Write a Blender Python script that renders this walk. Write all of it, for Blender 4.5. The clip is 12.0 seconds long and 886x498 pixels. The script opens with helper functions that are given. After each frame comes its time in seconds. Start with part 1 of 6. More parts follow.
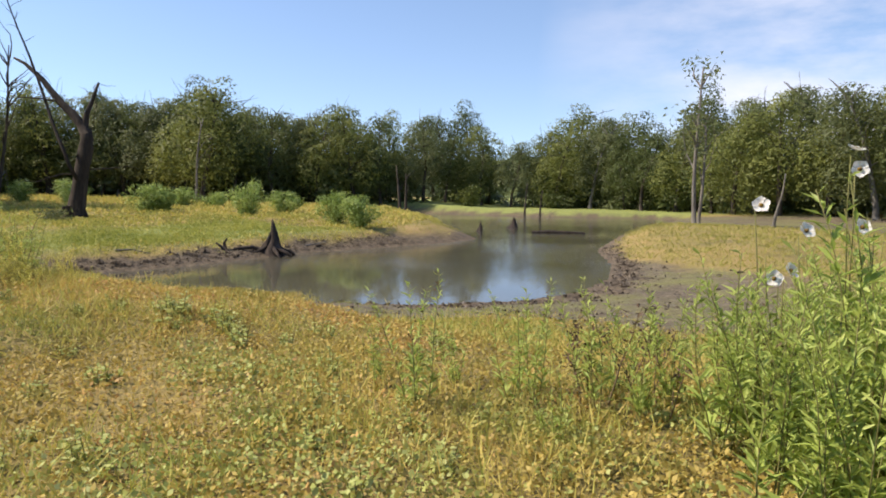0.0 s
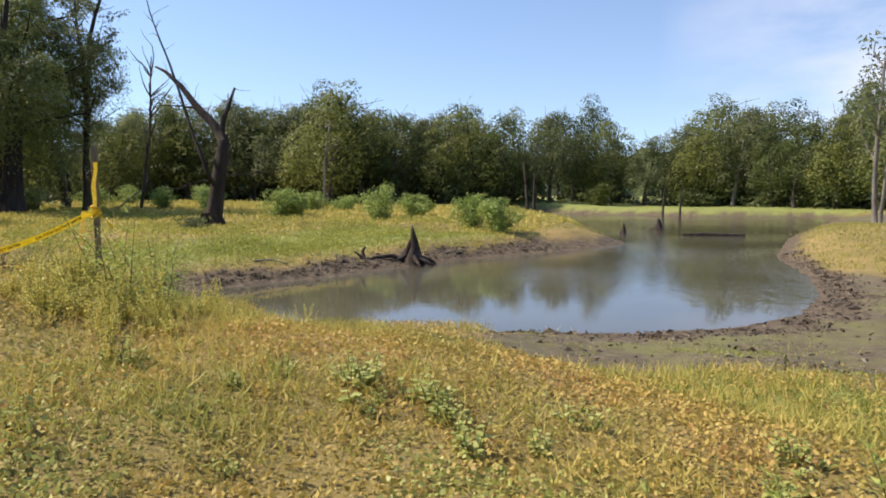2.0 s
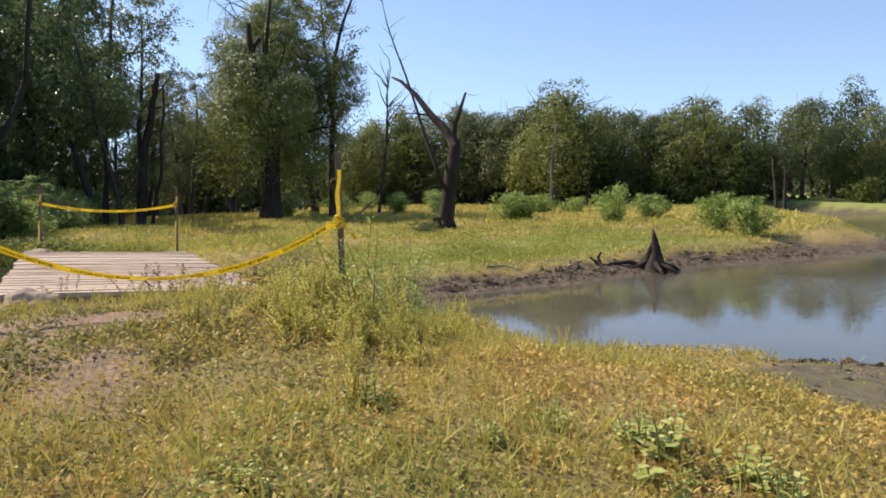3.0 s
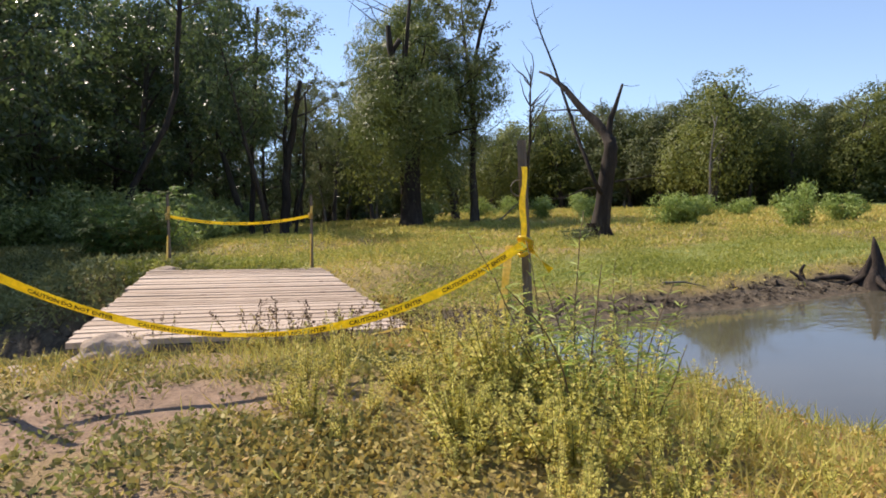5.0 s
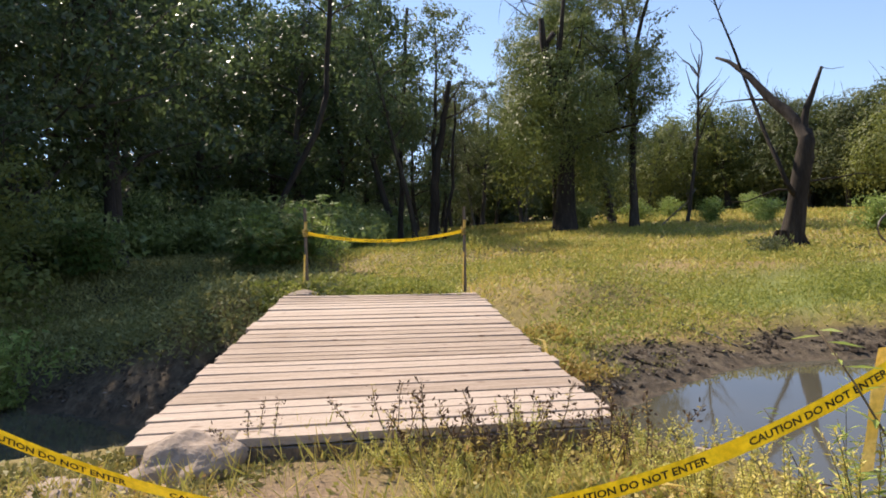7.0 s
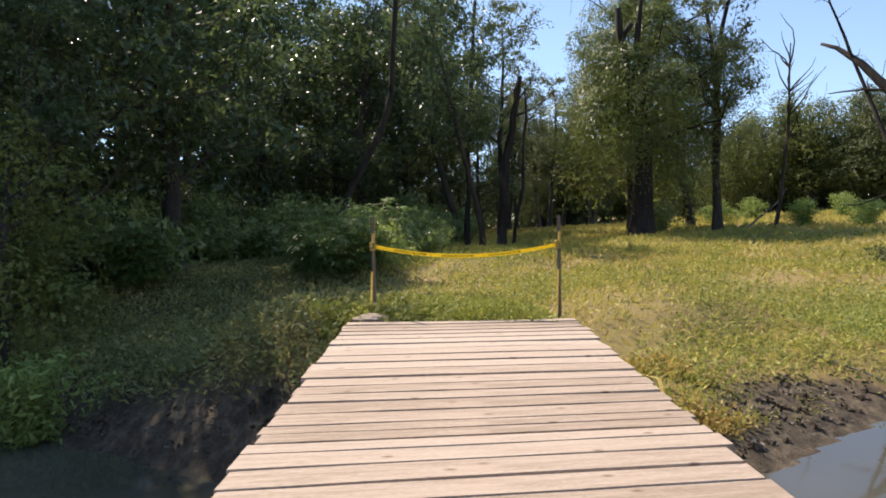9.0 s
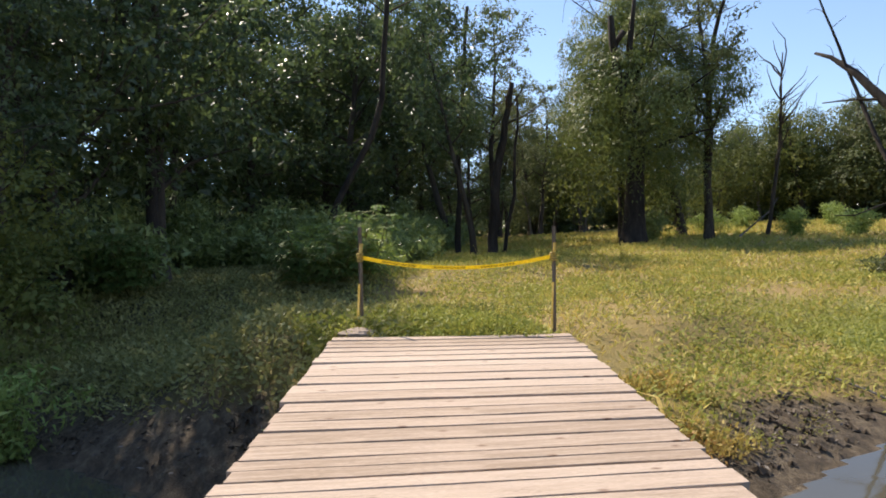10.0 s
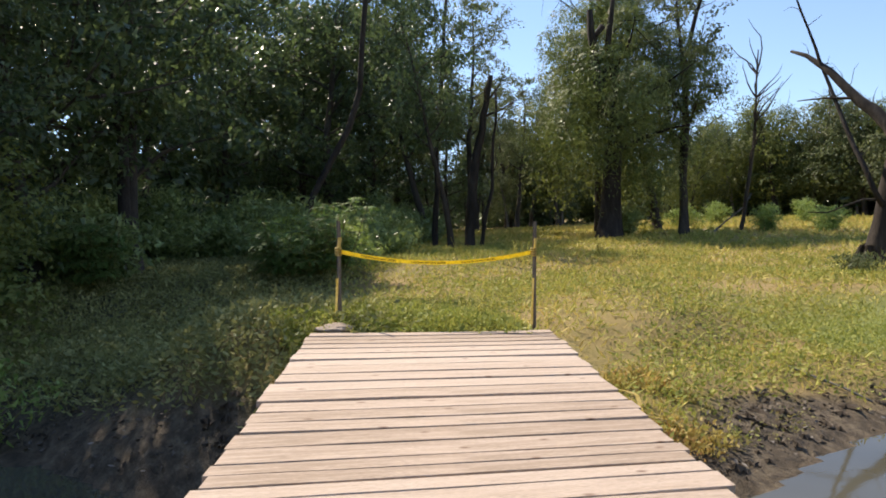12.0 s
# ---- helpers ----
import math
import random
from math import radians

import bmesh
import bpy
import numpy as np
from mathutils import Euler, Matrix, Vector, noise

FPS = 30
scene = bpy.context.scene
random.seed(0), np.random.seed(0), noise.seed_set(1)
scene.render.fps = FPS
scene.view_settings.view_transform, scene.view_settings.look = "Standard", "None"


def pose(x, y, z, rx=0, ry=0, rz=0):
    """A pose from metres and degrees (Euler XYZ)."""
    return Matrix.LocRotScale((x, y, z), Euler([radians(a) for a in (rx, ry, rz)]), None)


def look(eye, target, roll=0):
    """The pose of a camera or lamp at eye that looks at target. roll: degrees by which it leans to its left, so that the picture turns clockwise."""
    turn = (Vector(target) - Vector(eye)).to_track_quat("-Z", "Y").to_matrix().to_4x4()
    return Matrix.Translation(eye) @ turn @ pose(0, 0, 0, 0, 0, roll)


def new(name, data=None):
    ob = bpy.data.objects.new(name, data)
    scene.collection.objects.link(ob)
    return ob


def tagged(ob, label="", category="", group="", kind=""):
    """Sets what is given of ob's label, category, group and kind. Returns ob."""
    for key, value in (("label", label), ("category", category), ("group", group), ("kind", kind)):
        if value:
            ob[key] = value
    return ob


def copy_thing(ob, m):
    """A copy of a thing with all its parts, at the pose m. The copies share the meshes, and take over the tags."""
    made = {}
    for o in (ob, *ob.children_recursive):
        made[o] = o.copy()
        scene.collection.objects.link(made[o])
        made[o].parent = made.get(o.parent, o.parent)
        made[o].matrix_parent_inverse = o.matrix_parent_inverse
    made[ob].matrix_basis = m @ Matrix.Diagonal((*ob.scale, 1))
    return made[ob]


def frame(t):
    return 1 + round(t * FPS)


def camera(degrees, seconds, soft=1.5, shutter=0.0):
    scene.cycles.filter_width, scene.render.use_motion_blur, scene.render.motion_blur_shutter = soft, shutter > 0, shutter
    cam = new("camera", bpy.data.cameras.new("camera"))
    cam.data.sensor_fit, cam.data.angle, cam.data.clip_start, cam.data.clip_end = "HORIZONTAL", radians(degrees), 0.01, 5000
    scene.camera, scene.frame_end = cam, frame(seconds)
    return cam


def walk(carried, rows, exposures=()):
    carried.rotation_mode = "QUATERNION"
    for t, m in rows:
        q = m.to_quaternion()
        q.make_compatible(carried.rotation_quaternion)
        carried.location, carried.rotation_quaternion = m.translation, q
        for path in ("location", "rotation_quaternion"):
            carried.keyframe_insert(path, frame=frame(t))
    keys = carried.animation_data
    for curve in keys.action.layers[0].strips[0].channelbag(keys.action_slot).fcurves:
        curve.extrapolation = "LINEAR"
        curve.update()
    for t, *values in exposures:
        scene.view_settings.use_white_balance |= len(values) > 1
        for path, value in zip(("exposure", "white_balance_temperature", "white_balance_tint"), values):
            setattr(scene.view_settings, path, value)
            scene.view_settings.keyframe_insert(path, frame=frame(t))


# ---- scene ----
cam = camera(63.8, 12.0, soft=1.8)
PATH = [
    (0, (2.65, 0.341, 1.355), (2.152, 2.271, 1.192), 0.4),
    (0.5, (2.232, 0.785, 1.339), (1.733, 2.714, 1.178), 0.4),
    (1, (1.752, 1.274, 1.364), (1.252, 3.203, 1.202), 0.3),
    (1.5, (1.294, 1.694, 1.43), (0.778, 3.62, 1.272), 0.2),
    (2, (0.836, 2.2, 1.462), (0.034, 4.025, 1.297), -0.6),
    (2.5, (0.352, 2.563, 1.472), (-0.807, 4.185, 1.315), -1.7),
    (2.7, (0.196, 2.719, 1.484), (-1.051, 4.275, 1.332), -1.8),
    (4.3, (-1.371, 3.947, 1.5), (-2.826, 5.313, 1.373), -2.4),
    (4.5, (-1.59, 4.062, 1.512), (-3.1, 5.368, 1.391), -2.5),
    (5, (-2.194, 4.351, 1.561), (-3.777, 5.568, 1.44), -2.8),
    (5.5, (-2.692, 4.703, 1.597), (-4.302, 5.885, 1.478), -2.8),
    (6, (-3.275, 4.93, 1.642), (-4.957, 6.007, 1.528), -3.0),
    (6.5, (-3.822, 5.174, 1.705), (-5.548, 6.179, 1.592), -3.0),
    (7, (-4.224, 5.306, 1.79), (-6.022, 6.176, 1.693), -3.3),
    (7.5, (-4.758, 5.373, 1.888), (-6.609, 6.124, 1.796), -3.2),
    (7.7, (-4.959, 5.423, 1.901), (-6.812, 6.17, 1.799), -3.1),
    (9.3, (-6.174, 5.802, 1.967), (-8.041, 6.514, 1.881), -3.3),
    (9.5, (-6.277, 5.851, 1.97), (-8.14, 6.574, 1.889), -3.3),
    (10, (-6.37, 5.858, 2.013), (-8.226, 6.599, 1.941), -2.9),
    (10.5, (-6.389, 5.868, 2.03), (-8.235, 6.634, 1.954), -2.9),
    (11, (-6.429, 5.854, 2.046), (-8.266, 6.64, 1.966), -2.5),
    (11.5, (-6.465, 5.848, 2.037), (-8.298, 6.643, 1.949), -2.5),
    (12, (-6.494, 5.854, 2.05), (-8.324, 6.656, 1.952), -2.3),
]
walk(cam, [(t, look(eye, target, roll)) for t, eye, target, roll in PATH], [(0.0, 0.5, 6700, 15), (6.0, 0.5, 6700, 16), (12.0, 0.55, 6650, 13)])

# ---- world, sun ----
SUN_DIR = Vector((-0.975, -0.22, 1.12)).normalized()
world = bpy.data.worlds.new("world")
scene.world = world
world.use_nodes = True
wn, wl = world.node_tree.nodes, world.node_tree.links
sky = wn.new("ShaderNodeTexSky")
sky.sky_type = "NISHITA"
sky.sun_disc = False
sky.sun_elevation = math.asin(SUN_DIR.z)
sky.sun_rotation = math.atan2(SUN_DIR.x, SUN_DIR.y)
sky.air_density, sky.dust_density, sky.ozone_density = 1.0, 0.05, 2.0
back = wn["Background"]
back.inputs["Strength"].default_value = 0.145
coord = wn.new("ShaderNodeTexCoord")
lift = wn.new("ShaderNodeVectorMath")
lift.operation, lift.inputs[1].default_value = "ADD", (0, 0, 0.085)
wl.new(coord.outputs["Generated"], lift.inputs[0])
wl.new(lift.outputs[0], sky.inputs["Vector"])
stretch = wn.new("ShaderNodeMapping")
stretch.inputs["Scale"].default_value = (1.6, 1.6, 5.0)
stretch.inputs["Location"].default_value = (0.35, 0.1, 0.0)
puff = wn.new("ShaderNodeTexNoise")
puff.inputs["Scale"].default_value, puff.inputs["Detail"].default_value, puff.inputs["Roughness"].default_value = 1.6, 9.0, 0.58
veil = wn.new("ShaderNodeValToRGB")
veil.color_ramp.elements[0].position, veil.color_ramp.elements[1].position = 0.36, 0.66
sector = wn.new("ShaderNodeVectorMath")
sector.operation = "DOT_PRODUCT"
sector.inputs[1].default_value = (0.45, 0.885, 0.12)
edge = wn.new("ShaderNodeMapRange")
edge.inputs["From Min"].default_value, edge.inputs["From Max"].default_value = 0.83, 0.97
both = wn.new("ShaderNodeMath")
both.operation = "MULTIPLY"
cloud_mix = wn.new("ShaderNodeMix")
cloud_mix.data_type = "RGBA"
cloud_mix.inputs[7].default_value = (5.6, 5.6, 6.0, 1)
wl.new(coord.outputs["Generated"], stretch.inputs["Vector"])
wl.new(stretch.outputs["Vector"], puff.inputs["Vector"])
wl.new(puff.outputs["Fac"], veil.inputs["Fac"])
wl.new(coord.outputs["Generated"], sector.inputs[0])
wl.new(sector.outputs["Value"], edge.inputs["Value"])
wl.new(veil.outputs["Color"], both.inputs[0])
wl.new(edge.outputs["Result"], both.inputs[1])
wl.new(both.outputs["Value"], cloud_mix.inputs["Factor"])
wl.new(sky.outputs["Color"], cloud_mix.inputs[6])
wl.new(cloud_mix.outputs[2], back.inputs["Color"])

sun = new("sun", bpy.data.lights.new("sun", "SUN"))
sun.data.energy, sun.data.angle, sun.data.color = 5.0, radians(0.53), (1.0, 0.90, 0.74)
sun.matrix_world = look(SUN_DIR * 50, (0, 0, 0))


# ---- materials ----
def ramp_node(nt, stops):
    r = nt.nodes.new("ShaderNodeValToRGB")
    els = r.color_ramp.elements
    while len(els) < len(stops):
        els.new(0.5)
    for e, (p, c) in zip(els, stops):
        e.position, e.color = p, (*c, 1)
    return r


def noise_node(nt, scale, detail=4.0, rough=0.55, vec=None):
    n = nt.nodes.new("ShaderNodeTexNoise")
    n.inputs["Scale"].default_value, n.inputs["Detail"].default_value, n.inputs["Roughness"].default_value = scale, detail, rough
    if vec is not None:
        nt.links.new(vec, n.inputs["Vector"])
    return n


def mix_node(nt, a, b, fac, blend="MIX"):
    m = nt.nodes.new("ShaderNodeMix")
    m.data_type, m.blend_type = "RGBA", blend
    for sock, v in ((m.inputs[6], a), (m.inputs[7], b), (m.inputs[0], fac)):
        if hasattr(v, "links"):
            nt.links.new(v, sock)
        elif isinstance(v, tuple):
            sock.default_value = (*v, 1)
        else:
            sock.default_value = v
    return m.outputs[2]


def surface(name, stops, scale=4.0, rough=0.85, bump=0.3, fine=40.0, vary="none", stretch_by=(1, 1, 1), metal=0.0, see_through=0.0, patch=None, spec=0.3, swing=0.55):
    """A node material: colours along a noise, a second finer noise, bump, and variation by island or object."""
    m = bpy.data.materials.new(name)
    m.use_nodes = True
    nt = m.node_tree
    bsdf = nt.nodes["Principled BSDF"]
    tc = nt.nodes.new("ShaderNodeTexCoord")
    geo = nt.nodes.new("ShaderNodeNewGeometry")
    mp = nt.nodes.new("ShaderNodeMapping")
    mp.inputs["Scale"].default_value = stretch_by
    nt.links.new(geo.outputs["Position"] if vary == "island" else tc.outputs["Object"], mp.inputs["Vector"])
    vec = mp.outputs["Vector"]
    big = noise_node(nt, scale, 5, 0.6, vec)
    ramp = ramp_node(nt, stops)
    if vary == "none":
        nt.links.new(big.outputs["Fac"], ramp.inputs["Fac"])
    else:
        if vary == "island":
            rnd = geo.outputs["Random Per Island"]
        else:
            rnd = nt.nodes.new("ShaderNodeObjectInfo").outputs["Random"]
        mm = nt.nodes.new("ShaderNodeMath")
        mm.operation = "MULTIPLY_ADD"
        mm.inputs[1].default_value = swing
        nt.links.new(rnd, mm.inputs[0])
        sc = nt.nodes.new("ShaderNodeMath")
        sc.operation = "MULTIPLY_ADD"
        sc.inputs[1].default_value, sc.inputs[2].default_value = 1.3, -0.42
        nt.links.new(big.outputs["Fac"], sc.inputs[0])
        nt.links.new(sc.outputs[0], mm.inputs[2])
        nt.links.new(mm.outputs[0], ramp.inputs["Fac"])
    col = ramp.outputs["Color"]
    if patch:
        pscale, pcol, lo, hi = patch
        pn = noise_node(nt, pscale, 3, 0.5, vec)
        pr = nt.nodes.new("ShaderNodeMapRange")
        pr.inputs["From Min"].default_value, pr.inputs["From Max"].default_value = lo, hi
        nt.links.new(pn.outputs["Fac"], pr.inputs["Value"])
        col = mix_node(nt, col, pcol, pr.outputs["Result"])
    if fine:
        fn = noise_node(nt, fine, 3, 0.6, vec)
        fr = ramp_node(nt, [(0.3, (0.72, 0.72, 0.72)), (0.7, (1.15, 1.15, 1.15))])
        nt.links.new(fn.outputs["Fac"], fr.inputs["Fac"])
        col = mix_node(nt, col, fr.outputs["Color"], 1.0, "MULTIPLY")
        if bump:
            bp = nt.nodes.new("ShaderNodeBump")
            bp.inputs["Strength"].default_value, bp.inputs["Distance"].default_value = bump, 0.02
            nt.links.new(fn.outputs["Fac"], bp.inputs["Height"])
            nt.links.new(bp.outputs["Normal"], bsdf.inputs["Normal"])
    nt.links.new(col, bsdf.inputs["Base Color"])
    bsdf.inputs["Roughness"].default_value, bsdf.inputs["Metallic"].default_value = rough, metal
    bsdf.inputs["Specular IOR Level"].default_value = spec
    if see_through:
        tr = nt.nodes.new("ShaderNodeBsdfTranslucent")
        nt.links.new(col, tr.inputs["Color"])
        mx = nt.nodes.new("ShaderNodeMixShader")
        mx.inputs["Fac"].default_value = see_through
        out = nt.nodes["Material Output"]
        nt.links.new(bsdf.outputs[0], mx.inputs[1])
        nt.links.new(tr.outputs[0], mx.inputs[2])
        nt.links.new(mx.outputs[0], out.inputs["Surface"])
    return m


def leafy(name, stops, scale=0.5, see_through=0.24, rough=0.55, patch=None, swing=0.55, spec=0.3):
    return surface(name, stops, scale=scale, rough=rough, bump=0, fine=0, vary="island", see_through=see_through, patch=patch, spec=spec, swing=swing)


M_WILLOW = leafy("willow_leaf", [(0, (0.106, 0.131, 0.0304)), (0.5, (0.223, 0.248, 0.0628)), (1, (0.383, 0.38, 0.116))], 0.35, 0.42, swing=0.22)
M_OAK = leafy("oak_leaf", [(0, (0.0596, 0.0815, 0.0248)), (0.5, (0.125, 0.155, 0.0457)), (1, (0.233, 0.248, 0.0794))], 0.4, 0.42, swing=0.22)
M_GREY = leafy("grey_leaf", [(0, (0.0868, 0.107, 0.0458)), (0.5, (0.168, 0.194, 0.0766)), (1, (0.29, 0.306, 0.138))], 0.4, 0.42, swing=0.22)
M_FOREST = leafy("forest_leaf", [(0, (0.0509, 0.0845, 0.0332)), (0.5, (0.104, 0.149, 0.0554)), (1, (0.221, 0.271, 0.0943))], 0.5, 0.5, 0.36, swing=0.4, spec=0.7)
M_GREAT = leafy("great_willow_leaf", [(0, (0.084, 0.119, 0.0336)), (0.5, (0.175, 0.217, 0.0588)), (1, (0.336, 0.371, 0.112))], 0.35, 0.42, 0.45, swing=0.4, spec=0.5)
M_BUSH = leafy("bush_leaf", [(0, (0.122, 0.194, 0.0432)), (0.5, (0.259, 0.353, 0.0864)), (1, (0.446, 0.518, 0.158))], 1.2, 0.3)
M_SHRUB = leafy("shrub_leaf", [(0, (0.117, 0.172, 0.0593)), (0.5, (0.25, 0.32, 0.103)), (1, (0.437, 0.499, 0.164))], 1.0, 0.4, 0.38, spec=0.6)
M_SUMAC = leafy("feathered_leaf", [(0, (0.0587, 0.117, 0.0343)), (0.5, (0.128, 0.211, 0.0539)), (1, (0.245, 0.333, 0.0884))], 1.5, 0.4, 0.55, spec=0.25)
M_COVER = leafy("ground_cover_leaf", [(0, (0.225, 0.185, 0.045)), (0.3, (0.428, 0.33, 0.085)), (0.62, (0.546, 0.43, 0.125)), (0.85, (0.514, 0.3, 0.11)), (1, (0.364, 0.2, 0.09))], 0.9, 0.3, 0.6, (0.7, (0.29, 0.32, 0.09), 0.52, 0.66))
M_MEADOW = leafy("meadow_grass_blade", [(0, (0.257, 0.29, 0.06)), (0.4, (0.449, 0.43, 0.1)), (0.75, (0.621, 0.5, 0.15)), (1, (0.642, 0.44, 0.16))], 0.16, 0.3, 0.65)
M_SPIT = leafy("bank_grass_blade", [(0.0, (0.20, 0.22, 0.045)), (0.5, (0.36, 0.35, 0.08)), (1.0, (0.48, 0.41, 0.12))], 0.25, 0.3, 0.65)
M_LUSH = leafy("lush_grass_blade", [(0, (0.179, 0.22, 0.045)), (0.5, (0.336, 0.36, 0.075)), (1, (0.515, 0.46, 0.13))], 0.4, 0.35, 0.6)
M_BUSHY = leafy("bushy_weed_leaf", [(0, (0.322, 0.35, 0.076)), (0.5, (0.611, 0.562, 0.136)), (1, (0.871, 0.699, 0.228))], 1.0, 0.3, 0.6)
M_WEED = leafy("weed_leaf", [(0, (0.202, 0.269, 0.0605)), (0.5, (0.376, 0.47, 0.108)), (1, (0.591, 0.632, 0.202))], 1.5, 0.4, 0.5)
M_BANK = leafy("bank_weed_leaf", [(0, (0.141, 0.147, 0.0534)), (0.5, (0.3, 0.3, 0.108)), (1, (0.5, 0.467, 0.184))], 0.8, 0.32)
M_PATHWEED = leafy("path_weed_leaf", [(0.0, (0.13, 0.14, 0.045)), (0.5, (0.26, 0.25, 0.08)), (1.0, (0.40, 0.33, 0.13))], 1.2, 0.3, 0.6)
M_BROADLEAF = leafy("broad_leaf", [(0.0, (0.24, 0.29, 0.06)), (0.6, (0.42, 0.46, 0.14)), (1.0, (0.58, 0.58, 0.25))], 2.0, 0.3, 0.55)
M_DRYSEED = leafy("dry_seed", [(0.0, (0.05, 0.03, 0.02)), (0.6, (0.13, 0.08, 0.05)), (1.0, (0.26, 0.17, 0.1))], 2.0, 0.1, 0.8)
M_LITTER = leafy("leaf_litter", [(0.0, (0.03, 0.024, 0.018)), (0.6, (0.10, 0.08, 0.06)), (1.0, (0.36, 0.32, 0.27))], 3.0, 0.0, 0.8)
M_CLOD = leafy("mud_clod", [(0.0, (0.03, 0.022, 0.015)), (0.6, (0.09, 0.068, 0.047)), (1.0, (0.20, 0.16, 0.115))], 2.0, 0.0, 0.9)
M_PETAL = surface("petal", [(0.3, (0.80, 0.78, 0.74)), (0.7, (0.88, 0.87, 0.84))], 20, 0.6, 0.1, 60, see_through=0.3)
M_CENTRE = surface("flower_centre", [(0.3, (0.08, 0.03, 0.02)), (0.7, (0.3, 0.2, 0.03))], 60, 0.8, 0.2, 90)
M_STEM = surface("weed_stem", [(0.3, (0.13, 0.16, 0.04)), (0.7, (0.24, 0.20, 0.08))], 8, 0.7, 0.2, 60)
M_DRYSTEM = surface("dry_stem", [(0.3, (0.10, 0.07, 0.04)), (0.7, (0.26, 0.19, 0.11))], 8, 0.8, 0.2, 60)
M_BARK = surface("bark", [(0.25, (0.035, 0.028, 0.022)), (0.6, (0.085, 0.07, 0.055)), (0.8, (0.15, 0.13, 0.105))], 3, 0.95, 0.9, 25, stretch_by=(1, 1, 0.25))
M_DEADBARK = surface("dead_bark", [(0.25, (0.018, 0.014, 0.012)), (0.55, (0.046, 0.037, 0.03)), (0.8, (0.10, 0.083, 0.066))], 4, 0.95, 1.0, 22, stretch_by=(1, 1, 0.2))
M_PALEBARK = surface("pale_bark", [(0.25, (0.10, 0.09, 0.078)), (0.7, (0.27, 0.25, 0.22))], 4, 0.9, 0.6, 25, stretch_by=(1, 1, 0.25))
M_STUMP = surface("stump_wood", [(0.3, (0.02, 0.015, 0.012)), (0.6, (0.06, 0.045, 0.036)), (0.85, (0.17, 0.13, 0.10))], 5, 0.9, 1.0, 30, stretch_by=(1, 1, 0.2))
M_STAKE = surface("stake_wood", [(0.3, (0.13, 0.10, 0.075)), (0.7, (0.28, 0.23, 0.175))], 9, 0.9, 0.5, 70, stretch_by=(1, 1, 0.1))
M_ROCK = surface("pale_rock", [(0.25, (0.26, 0.20, 0.15)), (0.6, (0.44, 0.35, 0.275)), (0.85, (0.54, 0.45, 0.36))], 4, 0.9, 0.8, 22)
M_TAPE = surface("yellow_tape", [(0.3, (0.86, 0.56, 0.012)), (0.7, (0.92, 0.68, 0.03))], 5, 0.38, 0.15, 30, see_through=0.25, spec=0.5)
M_OLDTAPE = surface("faded_tape", [(0.3, (0.62, 0.42, 0.07)), (0.7, (0.78, 0.60, 0.22))], 9, 0.5, 0.3, 40, see_through=0.25)
M_INK = surface("black_ink", [(0.3, (0.02, 0.018, 0.015)), (0.7, (0.05, 0.045, 0.035))], 30, 0.6, 0, 0)


def plank_material():
    m = surface("weathered_plank", [(0.15, (0.38, 0.29, 0.215)), (0.45, (0.52, 0.41, 0.32)), (0.8, (0.61, 0.495, 0.395))], 1.6, 0.82, 0.35, 26, vary="object", stretch_by=(9, 0.9, 9), spec=0.2)
    nt = m.node_tree
    bsdf = nt.nodes["Principled BSDF"]
    old = bsdf.inputs["Base Color"].links[0].from_socket
    tc = nt.nodes["Texture Coordinate"]
    vor = nt.nodes.new("ShaderNodeTexVoronoi")
    vor.voronoi_dimensions = "2D"
    vor.inputs["Scale"].default_value = 2.2
    info = nt.nodes.new("ShaderNodeObjectInfo")
    off = nt.nodes.new("ShaderNodeVectorMath")
    off.operation = "MULTIPLY_ADD"
    off.inputs[1].default_value = (1, 0.5, 0)
    comb = nt.nodes.new("ShaderNodeCombineXYZ")
    mul = nt.nodes.new("ShaderNodeMath")
    mul.operation, mul.inputs[1].default_value = "MULTIPLY", 37.0
    nt.links.new(info.outputs["Random"], mul.inputs[0])
    nt.links.new(mul.outputs[0], comb.inputs["X"])
    nt.links.new(mul.outputs[0], comb.inputs["Y"])
    nt.links.new(tc.outputs["Object"], off.inputs[0])
    nt.links.new(comb.outputs[0], off.inputs[2])
    nt.links.new(off.outputs[0], vor.inputs["Vector"])
    kr = ramp_node(nt, [(0.0, (0.9, 0.9, 0.9)), (0.025, (0.6, 0.6, 0.6)), (0.055, (0, 0, 0))])
    nt.links.new(vor.outputs["Distance"], kr.inputs["Fac"])
    col = mix_node(nt, old, (0.17, 0.10, 0.065), kr.outputs["Color"])
    dust = noise_node(nt, 2.2, 6, 0.6, tc.outputs["Object"])
    dr = ramp_node(nt, [(0.52, (0, 0, 0)), (0.72, (0.55, 0.55, 0.55))])
    nt.links.new(dust.outputs["Fac"], dr.inputs["Fac"])
    col = mix_node(nt, col, (0.52, 0.40, 0.31), dr.outputs["Color"])
    nt.links.new(col, bsdf.inputs["Base Color"])
    return m


M_PLANK = plank_material()


